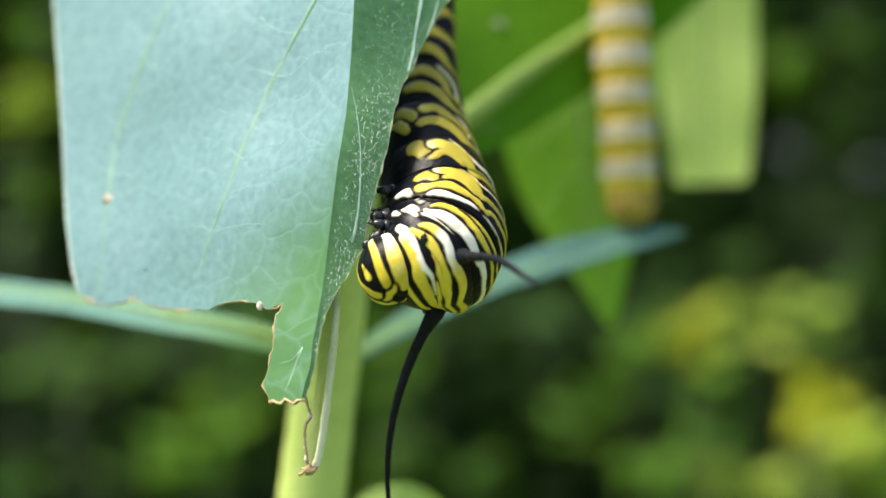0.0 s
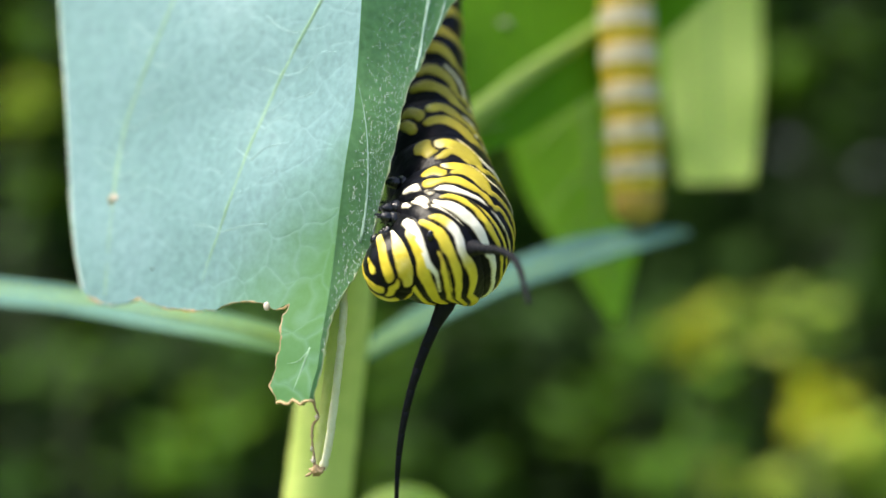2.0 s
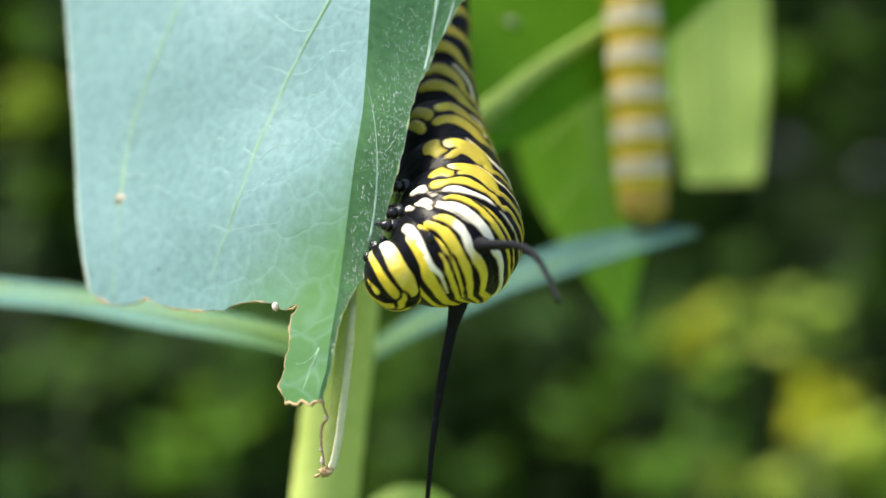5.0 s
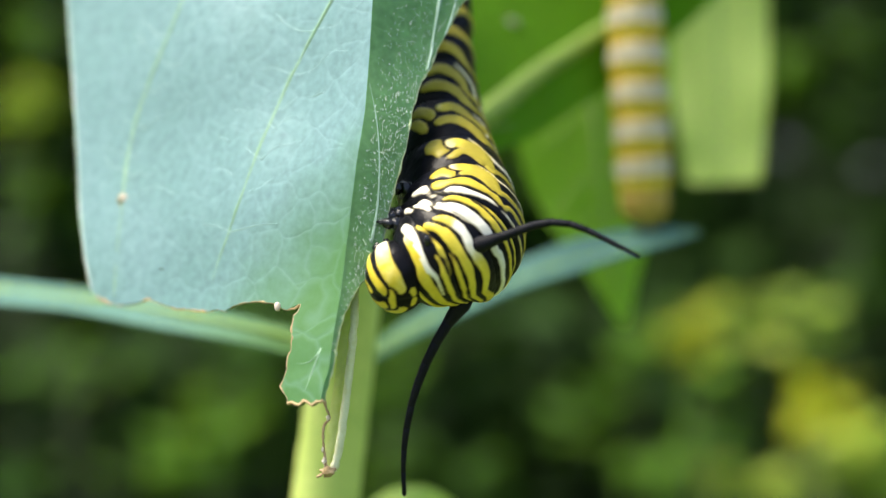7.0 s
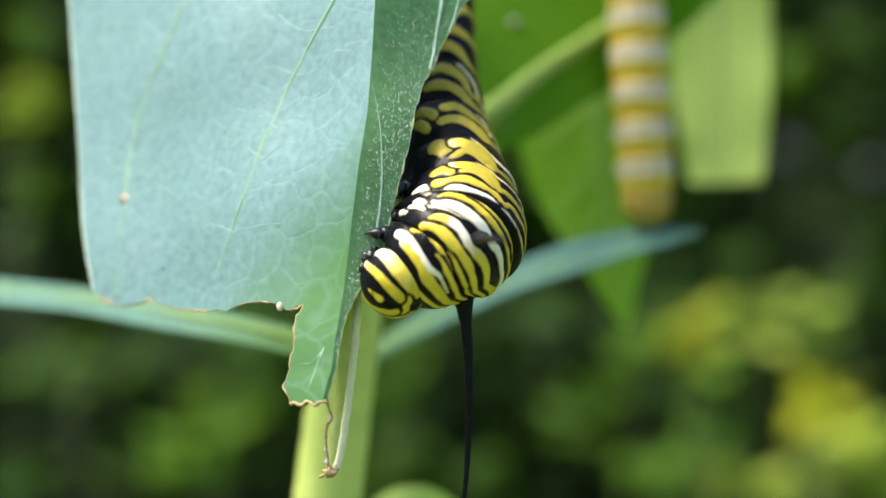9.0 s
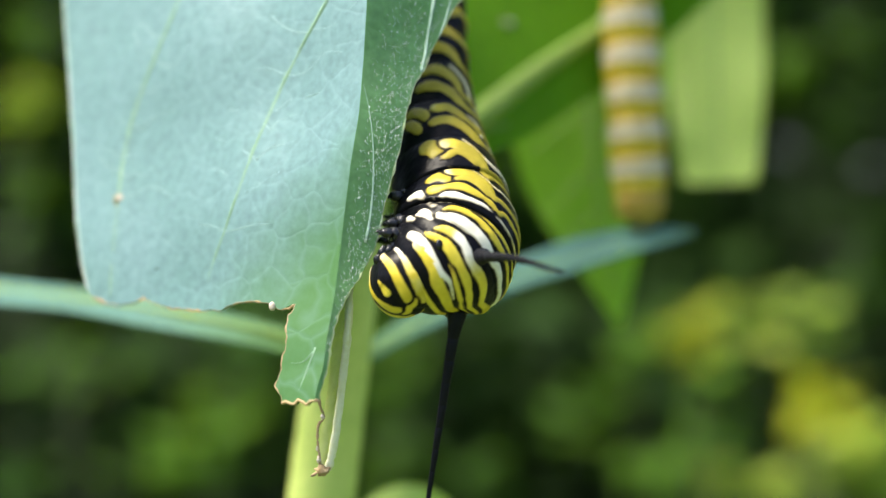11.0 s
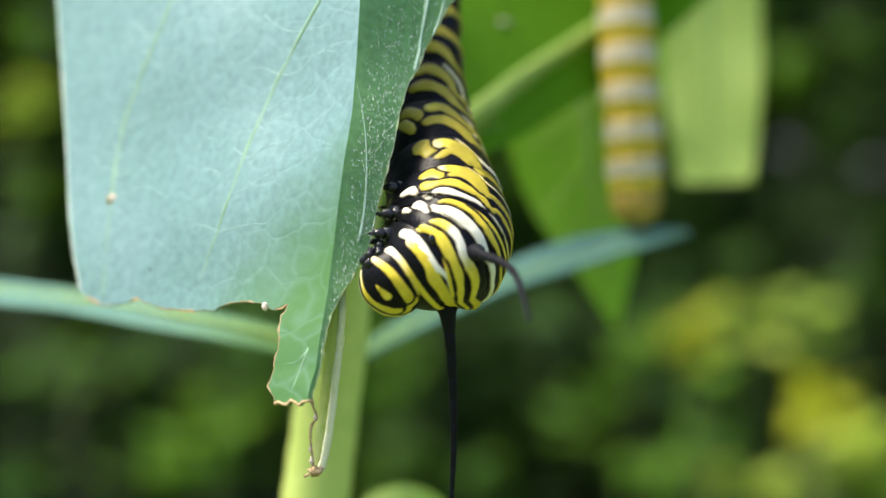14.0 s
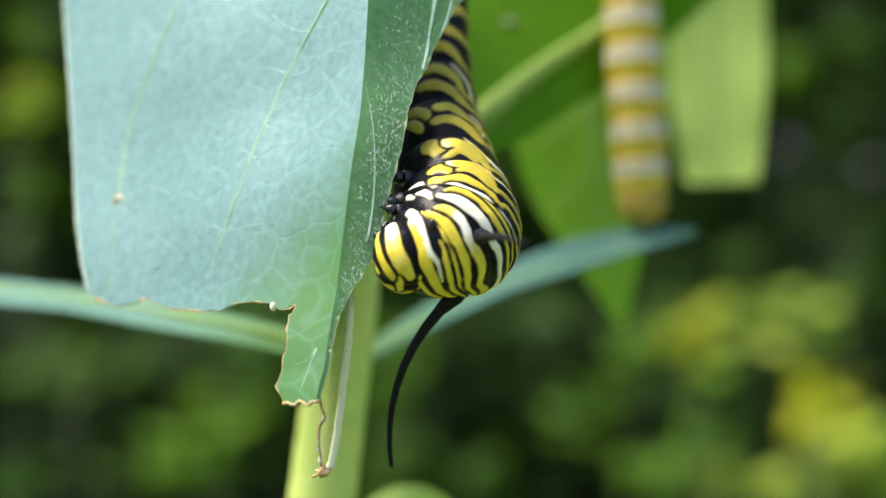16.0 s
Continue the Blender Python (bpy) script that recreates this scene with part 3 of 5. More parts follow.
head_band(0, [(-8, 0, 0.11, 0.05), (1, 0, 0.19, 0.05), (8, 0, 0.27, 0.05), (15, 0, 0.35, 0.05)])
head_band(1, [(-54, 17, 0.23, 0.6), (-17, 32, 0.3, 0.1), (13, 31, 0.35, 0.1), (38, 22, 0.39, 0.1), (51, 14, 0.33, 0.1)])
head_band(2, [(64, 0, 0.28, 0.05), (65, 9, 0.29, 0.05), (66, 18, 0.26, 0.05)])
head_band(3, [(-65, 49, 0.43, 0.8), (-39, 63, 0.53, 0.6), (29, 61, 0.6, 0.2), (66, 43, 0.6, 0.2), (82, 24, 0.43, 0.2)])
head_band(4, [(108, 5, 0.23, 0.1), (105, 15, 0.26, 0.1)])
body_band(4, [(1.8, 0.5, 0.2, 0.7), (1.75, 0.4, 0.27, 0.2), (1.62, 0.25, 0.28, 0), (1.45, 0, 0.25, 0)])
body_band(5, [(2.56, 0.522, 0.36, 0.5), (2.56, 0.444, 0.41, 0), (2.48, 0.35, 0.41, 0), (2.32, 0.261, 0.46, 0), (2.18, 0.14, 0.39, 0), (2.03, 0, 0.33, 0)])
body_band(5, [(2.64, 0.606, 0.36, 1), (2.72, 0.556, 0.41, 1), (2.72, 0.483, 0.36, 1), (2.64, 0.394, 0.32, 1), (2.56, 0.311, 0.29, 1), (2.6, 0.22, 0.2, 0.8), (2.4, 0.1, 0.14, 0.5)])
body_band(6, [(2.96, 0.333, 0.12, 0), (2.96, 0.283, 0.22, 0), (2.8, 0.206, 0.29, 0), (2.65, 0.1, 0.23, 0), (2.5, 0, 0.19, 0)])
body_band(7, [(3.12, 0.533, 0.27, 0), (3.28, 0.489, 0.36, 0), (3.28, 0.406, 0.41, 0), (3.2, 0.322, 0.41, 0), (3.12, 0.239, 0.41, 0), (3.01, 0.15, 0.3, 0), (2.85, 0.05, 0.23, 0), (2.77, 0, 0.2, 0)])
body_band(8, [(3.44, 0.511, 0.22, 0), (3.6, 0.472, 0.41, 0.15), (3.68, 0.428, 0.36, 0.3), (3.68, 0.389, 0.39, 1), (3.6, 0.333, 0.36, 1), (3.44, 0.267, 0.39, 0.7), (3.44, 0.194, 0.41, 0.2), (3.39, 0.11, 0.37, 0), (3.23, 0.04, 0.28, 0), (3.15, 0, 0.23, 0)])
body_band(9, [(4, 0.55, 0.23, 1), (4.08, 0.511, 0.32, 1), (4.16, 0.444, 0.41, 1), (4.16, 0.378, 0.43, 1), (4.16, 0.306, 0.41, 1), (4.08, 0.239, 0.36, 1), (4, 0.167, 0.32, 1), (4.05, 0.12, 0.29, 0.9), (3.95, 0, 0.23, 0.8)])
body_band(10, [(4.32, 0.522, 0.16, 0), (4.64, 0.472, 0.26, 0), (4.72, 0.406, 0.3, 0), (4.72, 0.339, 0.32, 0), (4.56, 0.283, 0.32, 0), (4.48, 0.217, 0.3, 0), (4.45, 0.14, 0.23, 0), (4.35, 0, 0.23, 0)])
body_band(11, [(4.88, 0.572, 0.26, 1), (5.52, 0.511, 0.28, 0.98), (5.52, 0.467, 0.33, 0.98), (5.44, 0.406, 0.24, 0.98), (5.44, 0.328, 0.2, 0.98), (5.36, 0.261, 0.16, 0.99), (5.25, 0.2, 0.16, 0.79), (5.15, 0.1, 0.18, 0.4), (5.1, 0, 0.2, 0.3)])
# from here back, values below zero darken a band for the leaf's shade
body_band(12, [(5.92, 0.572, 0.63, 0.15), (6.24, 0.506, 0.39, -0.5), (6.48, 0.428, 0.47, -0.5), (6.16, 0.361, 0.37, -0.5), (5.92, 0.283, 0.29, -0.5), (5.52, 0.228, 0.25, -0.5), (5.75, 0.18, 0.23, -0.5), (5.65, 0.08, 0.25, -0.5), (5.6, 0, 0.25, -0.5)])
body_band(13, [(6.48, 0.689, 0.25, 0.94), (6.32, 0.639, 0.38, 0.95), (5.52, 0.6, 0.37, 0.98), (4.64, 0.578, 0.36, 1)])
body_band(14, [(3.84, 0.667, 0.28, 1), (3.92, 0.628, 0.37, 1), (3.76, 0.572, 0.23, 1)])
body_band(15, [(3.52, 0.728, 0.25, 1), (3.52, 0.678, 0.23, 1)])
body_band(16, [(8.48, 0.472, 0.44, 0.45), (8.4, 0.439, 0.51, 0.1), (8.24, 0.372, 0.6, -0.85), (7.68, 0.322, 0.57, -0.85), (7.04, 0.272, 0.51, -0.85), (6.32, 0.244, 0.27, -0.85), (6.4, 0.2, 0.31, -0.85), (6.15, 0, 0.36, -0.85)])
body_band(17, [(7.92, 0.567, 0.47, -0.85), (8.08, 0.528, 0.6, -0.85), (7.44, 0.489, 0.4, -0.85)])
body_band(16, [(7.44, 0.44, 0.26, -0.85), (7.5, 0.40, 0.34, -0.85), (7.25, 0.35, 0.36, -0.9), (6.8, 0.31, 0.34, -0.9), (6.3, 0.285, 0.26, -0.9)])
body_band(16, [(8.95, 0.34, 0.10, 0.5), (8.1, 0.275, 0.16, 0.55), (7.45, 0.225, 0.18, 0.55), (7.1, 0, 0.2, 0.55)])
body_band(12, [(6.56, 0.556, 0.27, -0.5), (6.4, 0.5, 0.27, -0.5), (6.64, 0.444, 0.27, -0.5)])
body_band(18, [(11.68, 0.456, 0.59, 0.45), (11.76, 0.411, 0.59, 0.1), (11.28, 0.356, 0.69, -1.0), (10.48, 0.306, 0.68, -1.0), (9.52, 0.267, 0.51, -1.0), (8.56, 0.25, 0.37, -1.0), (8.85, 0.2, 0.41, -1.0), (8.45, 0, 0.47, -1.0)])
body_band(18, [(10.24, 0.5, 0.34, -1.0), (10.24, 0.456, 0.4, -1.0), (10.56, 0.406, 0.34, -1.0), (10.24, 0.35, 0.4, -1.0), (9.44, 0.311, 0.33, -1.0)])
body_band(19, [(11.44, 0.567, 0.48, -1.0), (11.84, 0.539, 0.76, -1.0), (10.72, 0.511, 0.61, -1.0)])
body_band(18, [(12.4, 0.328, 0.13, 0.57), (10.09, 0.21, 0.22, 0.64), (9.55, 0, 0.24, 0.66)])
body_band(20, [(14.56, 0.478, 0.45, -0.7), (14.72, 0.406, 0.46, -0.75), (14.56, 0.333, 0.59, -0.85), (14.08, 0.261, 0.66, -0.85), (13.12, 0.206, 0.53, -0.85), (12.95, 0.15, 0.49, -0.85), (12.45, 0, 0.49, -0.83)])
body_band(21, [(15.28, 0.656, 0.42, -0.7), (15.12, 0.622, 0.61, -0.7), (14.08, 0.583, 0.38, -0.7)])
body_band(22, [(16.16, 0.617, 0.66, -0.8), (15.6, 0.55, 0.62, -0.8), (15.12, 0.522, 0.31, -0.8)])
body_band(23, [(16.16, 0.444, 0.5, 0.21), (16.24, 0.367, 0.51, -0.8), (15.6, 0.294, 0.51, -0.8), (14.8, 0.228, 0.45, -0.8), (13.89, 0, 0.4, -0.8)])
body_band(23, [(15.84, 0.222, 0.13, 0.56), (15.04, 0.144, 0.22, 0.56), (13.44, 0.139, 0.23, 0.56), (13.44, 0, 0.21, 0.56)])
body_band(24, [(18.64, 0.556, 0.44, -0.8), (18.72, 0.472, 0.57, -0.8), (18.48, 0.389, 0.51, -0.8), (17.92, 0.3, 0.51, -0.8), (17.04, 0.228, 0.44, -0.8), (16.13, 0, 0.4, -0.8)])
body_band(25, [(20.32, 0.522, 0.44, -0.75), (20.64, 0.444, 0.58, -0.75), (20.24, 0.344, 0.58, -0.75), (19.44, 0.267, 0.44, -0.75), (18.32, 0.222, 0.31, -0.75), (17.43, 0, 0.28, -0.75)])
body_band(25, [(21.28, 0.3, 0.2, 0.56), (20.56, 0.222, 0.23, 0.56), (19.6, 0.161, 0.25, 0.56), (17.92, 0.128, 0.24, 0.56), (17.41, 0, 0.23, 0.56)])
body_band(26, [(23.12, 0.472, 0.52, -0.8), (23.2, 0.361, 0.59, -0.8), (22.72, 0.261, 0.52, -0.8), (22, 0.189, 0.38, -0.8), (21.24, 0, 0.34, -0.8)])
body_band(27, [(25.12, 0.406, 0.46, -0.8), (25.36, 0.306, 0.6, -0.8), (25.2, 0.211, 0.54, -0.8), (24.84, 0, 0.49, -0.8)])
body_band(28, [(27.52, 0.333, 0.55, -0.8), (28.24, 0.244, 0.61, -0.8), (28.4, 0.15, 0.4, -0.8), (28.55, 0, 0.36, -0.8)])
body_band(29, [(4.96, 0.36, 0.12, 0), (4.93, 0.27, 0.2, 0), (4.83, 0.14, 0.22, 0), (4.77, 0, 0.22, 0)])

# the hind segments repeat the same broken bands
for k in range(3):
    for rows in ([(32.4, 0.6, 0.3, 0.05), (32.6, 0.47, 0.36, 0.1), (32.2, 0.38, 0.33, 0), (31.4, 0.2, 0.28, 0)], [(34.4, 0.55, 0.28, 0.1), (34.8, 0.44, 0.36, 0.1), (34.2, 0.34, 0.36, 0), (33.2, 0.2, 0.24, 0)], [(35.4, 0.3, 0.12, 0.8), (34.6, 0.2, 0.14, 0.8), (33.4, 0.1, 0.16, 0.8)]):
        body_band(100 + k, [(q[0] - 0.4 + 4.8 * k, *q[1:]) for q in rows])


def bands_at(points, s0, s1, on_body, seam=0.2):
    """Distance to the edge of the nearest pale band, with a dark seam between neighbours, and how white that band is there."""
    near = {}
    for key, a, b, line, half, pale, body in BANDS:
        if body != on_body or (body and (b < s0 or a > s1)):
            continue
        d = np.linalg.norm(points[:, None, :] - line[None], axis=2) - half[None]
        k = d.argmin(axis=1)
        d = d[np.arange(len(points)), k]
        if key in near:
            old, white = near[key]
            near[key] = (np.minimum(old, d), np.where(d < old, pale[k], white))
        else:
            near[key] = (d, pale[k])
    dist = np.array([q[0] for q in near.values()] + [np.full(len(points), 3.0)] * 2)
    order = np.argsort(dist, axis=0)
    n = np.arange(len(points))
    first, second = dist[order[0], n], dist[order[1], n]
    white = np.array([q[1] for q in near.values()] + [np.zeros(len(points))] * 2)[order[0], n]
    return np.maximum(first, (seam - (second - first)) * 0.5), white


def skinned(name, grid, outward, on_body, s0, s1, parent, label="", raised=0.11):
    """A closed skin from rows of points, with the pale bands standing up from the black."""
    flat = grid.reshape(-1, 3)
    edge, white = bands_at(flat, s0, s1, on_body)
    up = np.clip(0.35 - edge / 0.3, 0, 1)
    up = up * up * (3 - 2 * up)
    grain = np.array([noise.noise(Vector(q) * 1.1) + 0.4 * noise.noise(Vector(q) * 3.1) for q in flat])
    flat = flat + outward.reshape(-1, 3) * (raised * (up - 0.5) + 0.035 * grain)[:, None]
    nu, nv = grid.shape[:2]
    bm = bmesh.new()
    vs = [bm.verts.new(W(q)) for q in flat]
    for i in range(nu - 1):
        for k in range(nv):
            k2 = (k + 1) % nv
            bm.faces.new((vs[i * nv + k], vs[(i + 1) * nv + k], vs[(i + 1) * nv + k2], vs[i * nv + k2]))
    bm.faces.new(vs[:nv])
    bm.faces.new(vs[-nv:][::-1])
    bmesh.ops.recalc_face_normals(bm, faces=bm.faces)
    ob = part(name, bm, M_SKIN, parent, label)
    for key, values in (("band", edge), ("pale", white)):
        ob.data.attributes.new(key, "FLOAT", "POINT").data.foreach_set("value", values.astype(np.float32))
    return ob


FINE = np.arange(-0.6, STEP[-1] + 0.6, 0.05)
FRAMES = [np.array(q) for q in zip(*(skin_frame(BODY, STEP, s, back_of) for s in FINE))]


def segment(name, s0, s1, over=0.3, bulge=0.035, fine=0.06, nv=180, lean0=0.0, lean1=0.0):
    """One soft segment of the body; lean: how much further back each end lies on the flank than on the back."""
    ang = np.linspace(0, 2 * math.pi, nv, endpoint=False)
    flank = np.minimum((1 - np.abs(1 - ang / math.pi)) / 0.35, 1) - 0.5
    first, last = s0 + lean0 * flank, s1 + lean1 * flank
    grid, out = [], []
    for f in np.linspace(0, 1, max(12, int((s1 - s0 + 2 * over) / fine))):
        s = first - over + (last - first + 2 * over) * f
        q, d, x = ([np.interp(s, FINE, FRAMES[k][:, c]) for c in range(3)] for k in (0, 2, 3))
        r = np.interp(s, FINE, FRAMES[1])
        g = (s - first) / (last - first)
        beyond = np.maximum(np.maximum(-g, g - 1), 0) * (last - first) / over
        r = r * (1 - bulge * 0.6 + bulge * np.sin(math.pi * np.clip(g, 0, 1))) * (1 - 0.05 * beyond - 0.12 * beyond * beyond)
        o = np.cos(ang)[:, None] * np.array(d).T + np.sin(ang)[:, None] * np.array(x).T
        grid.append(np.array(q).T + o * r[:, None])
        out.append(o)
    return skinned(name, np.array(grid), np.array(out), True, s0 - over - 0.3, s1 + over + 0.3, bug)


def banded_skin():
    """Black skin with pale bands, yellow or white, soft at their edges and finely wrinkled."""
    m, n, l, b = shader("striped_skin", 0.4, 0.3)
    edge, white = n.new("ShaderNodeAttribute"), n.new("ShaderNodeAttribute")
    edge.attribute_name, white.attribute_name = "band", "pale"
    coarse, grain = noise_node(n, l, 1300.0, 2.0).outputs[0], noise_node(n, l, 2600.0, 3.0).outputs[0]
    tone = noise_node(n, l, 500.0, 2.0).outputs[0]
    col = mixed(n, l, "MIX", ramp2(n, l, tone, (0, 0, 0), (1, 1, 1), 0.3, 0.7), (0.70, 0.58, 0.06), (0.60, 0.46, 0.03))
    col = mixed(n, l, "MIX", ramp2(n, l, calc(n, l, "MULTIPLY_ADD", calc(n, l, "SUBTRACT", coarse, 0.5), 0.35, white.outputs["Fac"]), (0, 0, 0), (1, 1, 1), 0.15, 0.85), col, WHITE)
    # shade on the hind body, put into the colour of its bands
    hind_shade = calc(n, l, "MAXIMUM", calc(n, l, "MULTIPLY", white.outputs["Fac"], -1.0), 0.0)
    col = mixed(n, l, "MIX", hind_shade, col, (0.37, 0.305, 0.026))
    col = mixed(n, l, "MULTIPLY", 0.3, col, ramp2(n, l, coarse, (0.66, 0.6, 0.45), (1.2, 1.2, 1.2)))
    rim = calc(n, l, "MULTIPLY_ADD", calc(n, l, "SUBTRACT", coarse, 0.5), 0.17, edge.outputs["Fac"])
    # a narrow brown seam runs between the pale and the black
    col = mixed(n, l, "MIX", ramp2(n, l, calc(n, l, "ADD", rim, 0.5), (0, 0, 0), (0.6, 0.6, 0.6), 0.40, 0.5), col, (0.22, 0.15, 0.02))
    black = ramp2(n, l, calc(n, l, "ADD", rim, 0.5), (0, 0, 0), (1, 1, 1), 0.45, 0.545)
    col = mixed(n, l, "MIX", black, col, BLACK)
    l.new(col, b.inputs["Base Color"])
    l.new(ramp2(n, l, black, (0.46, 0.46, 0.46), (0.3, 0.3, 0.3), 0.0, 1.0), b.inputs["Roughness"])
    l.new(ramp2(n, l, black, (0.3, 0.3, 0.3), (0.09, 0.09, 0.09), 0.0, 1.0), b.inputs["Specular IOR Level"])
    bump(n, l, b, calc(n, l, "MULTIPLY_ADD", coarse, 1.2, grain), 0.3, 0.00008)
    return m


M_SKIN = banded_skin()
HOME = W((0.0, 102.0, 3.0))
bug = thing("caterpillar", HOME, "plump yellow, black and white striped caterpillar feeding on the leaf", "caterpillar", "caterpillars")

ways, grid, out = np.array((FACE, CROWN, CHEEK)), [], []
for a in np.linspace(0.03, math.pi - 0.03, 64):
    n3 = np.array([(math.cos(a), math.sin(a) * math.cos(g), math.sin(a) * math.sin(g)) for g in np.linspace(0, 2 * math.pi, 120, endpoint=False)])
    # full cheeks, a shallow groove down the middle of the crown
    cheeks = 1 + 0.035 * np.abs(n3[:, 2]) - 0.03 * np.exp(-(n3[:, 2] / 0.10) ** 2) * (n3[:, 1] > 0)
    grid.append(HEAD_AT + (n3 * cheeks[:, None] * HEAD_SIZE) @ ways)
    out.append(n3 @ ways)
head = skinned("head", np.array(grid), np.array(out), False, 0, 0, bug, "glossy black head with curved yellow bands", 0.05)
collar = segment("collar_segment", 0.0, 2.82, lean1=0.5)
shoulder = segment("shoulder_segment", 2.82, 3.84, lean0=0.5, lean1=0.3)
chest = segment("chest_segment", 3.84, 5.05, lean0=0.3, lean1=0.2)
cuts = [5.05, 9.0, 12.8, 17.2, 21.7, 26.4, 31.2, 36.0, float(STEP[-1])]
waist, *hind = [segment("belly_segment", a, b, fine=0.09 if a < 14 else 0.14, nv=160 if a < 14 else 110, lean0=0.2 if a < 6 else 0.0) for a, b in zip(cuts, cuts[1:])]


def ring_piece(line, step, s0, s1, back, nu=11, nv=28, bulge=0.04, dome=False, over=0.3):
    """One segment of a soft body between two lengths along its line, with a skin map (u along, v from back to belly)."""
    bm = bmesh.new()
    uvl = bm.loops.layers.uv.new("skin")
    grid = []
    for i in range(nu):
        f = i / (nu - 1)
        s = s0 - over + (s1 - s0 + 2 * over) * f
        g = (s - s0) / (s1 - s0)
        q, r, d, x = skin_frame(line, step, s, back)
        r *= 1 - bulge + 1.6 * bulge * math.sin(math.pi * min(max(g, 0), 1))
        out = max(-g, g - 1, 0) * (s1 - s0) / over
        r *= 1 - 0.22 * out * out
        if dome:
            h = min(1.0, (f * 1.02) / 0.42)
            r *= math.sqrt(max(1 - (1 - h) ** 2, 0.0004)) if h < 1 else 1
        grid.append(([bm.verts.new(W(q + (d * math.cos(a) + x * math.sin(a)) * r)) for a in np.linspace(0, 2 * math.pi, nv, endpoint=False)], g))
    for (ra, ga), (rb, gb) in zip(grid, grid[1:]):
        for k in range(nv):
            k2 = (k + 1) % nv
            fc = bm.faces.new((ra[k], rb[k], rb[k2], ra[k2]))
            for lp, (uu, kk) in zip(fc.loops, ((ga, k), (gb, k), (gb, k + 1), (ga, k + 1))):
                lp[uvl].uv = (min(max(uu, 0), 0.999), 1 - abs(1 - 2 * kk / nv))
    bm.faces.new(grid[0][0])
    bm.faces.new(grid[-1][0][::-1])
    bmesh.ops.recalc_face_normals(bm, faces=bm.faces)
    return bm


def leg(parent, root, knee, foot, r):
    """A stubby three-jointed leg that ends in a claw, with stiff hairs."""
    r0, k0, f0 = Vector(root), Vector(knee), Vector(foot)
    mid = r0.lerp(k0, 0.5)
    joints = ((r0, mid, 1.0, 0.92), (mid.lerp(r0, 0.1), k0, 0.80, 0.70), (k0.lerp(r0, 0.1), k0.lerp(f0, 0.62), 0.58, 0.40), (k0.lerp(f0, 0.55), f0, 0.28, 0.05))
    for i, (a, b2, ra, rb) in enumerate(joints):
        ln = [a.lerp(b2, f) + Vector((0, 0, 0.12 * math.sin(math.pi * f))) for f in np.linspace(0, 1, 12)]
        rad = [r / 1000 * (ra + (rb - ra) * f) * (0.55 + 0.45 * math.sqrt(max(1 - (2 * f - 1) ** 6, 0)) + 0.14 * math.sin(math.pi * f)) for f in np.linspace(0, 1, 12)]
        bm = tube([W(q) for q in ln], rad, 12, lumps=0.12)
        if i == 0:
            top = part("leg", bm, M_LEG, parent, "short glossy black jointed leg")
        else:
            part("leg_joint" if i < 3 else "claw", bm, M_LEG, top)
    rnd2 = random.Random(int(root[0] * 100))
    bm = bmesh.new()
    for i in range(9):
        f = rnd2.uniform(0.45, 1.0)
        p = W(mid.lerp(k0, f * 2 - 1) if f < 0.6 else k0.lerp(f0, f - 0.45))
        g = Vector((rnd2.uniform(-1, 0.3), rnd2.uniform(-1, 0.2), rnd2.uniform(-0.6, 1))).normalized()
        tip = p + g * r * (0.95 - 0.3 * f) / 1000 + g * rnd2.uniform(0.0002, 0.00045) + Vector((-0.0001, 0, 0))
        tube([p, p.lerp(tip, 0.6), tip], [0.000014, 0.000012, 0.000005], 4, bm=bm)
    part("bristles", bm, M_BRISTLE, top)


M_LEG = plain("glossy_black_shell", (0.003, 0.003, 0.004), (0.008, 0.008, 0.010), 1600.0, 0.14, 0.00006, 0.5)
M_BRISTLE = plain("grey_bristle", (0.10, 0.10, 0.11), (0.25, 0.25, 0.26), 900.0, 0.4, 0.0)
leg(collar, (-2.70, 96.6, 1.20), (-3.75, 95.9, 1.63), (-4.85, 95.8, 1.85), 0.72)
leg(collar, (-2.55, 100.0, 0.90), (-3.84, 100.6, 1.25), (-5.00, 100.2, 1.30), 0.66)
leg(shoulder, (-2.10, 98.0, 2.65), (-3.41, 97.4, 2.50), (-4.71, 97.2, 2.55), 0.78)
leg(shoulder, (-2.14, 101.5, 2.45), (-3.44, 102.2, 2.90), (-4.71, 102.0, 3.20), 0.70)
leg(chest, (-2.05, 99.8, 3.90), (-3.15, 99.2, 4.36), (-4.45, 99.0, 4.48), 0.78)
leg(chest, (-2.30, 103.0, 3.85), (-3.10, 103.2, 4.90), (-3.76, 103.0, 5.95), 0.70)
part("spiracle", blob(W(skin_point(3.04, -0.43)), 0.00034, (0.75, 0.45, 1.15), 14, 0.05), M_LEG, collar, "glossy black breathing hole")
for up, side, r in ((-72, 12, 0.42), (-88, 26, 0.36), (-62, 30, 0.34), (-80, -8, 0.40), (-50, 8, 0.32), (-100, 8, 0.36)):
    part("mouthpart", blob(W(head_point(up, side)), r / 1000, (0.9, 0.8, 1.15), 12, 0.35), M_LEG, head)

# two long feelers on the shoulders, each a chain of stiff joints
JOINTS = 9


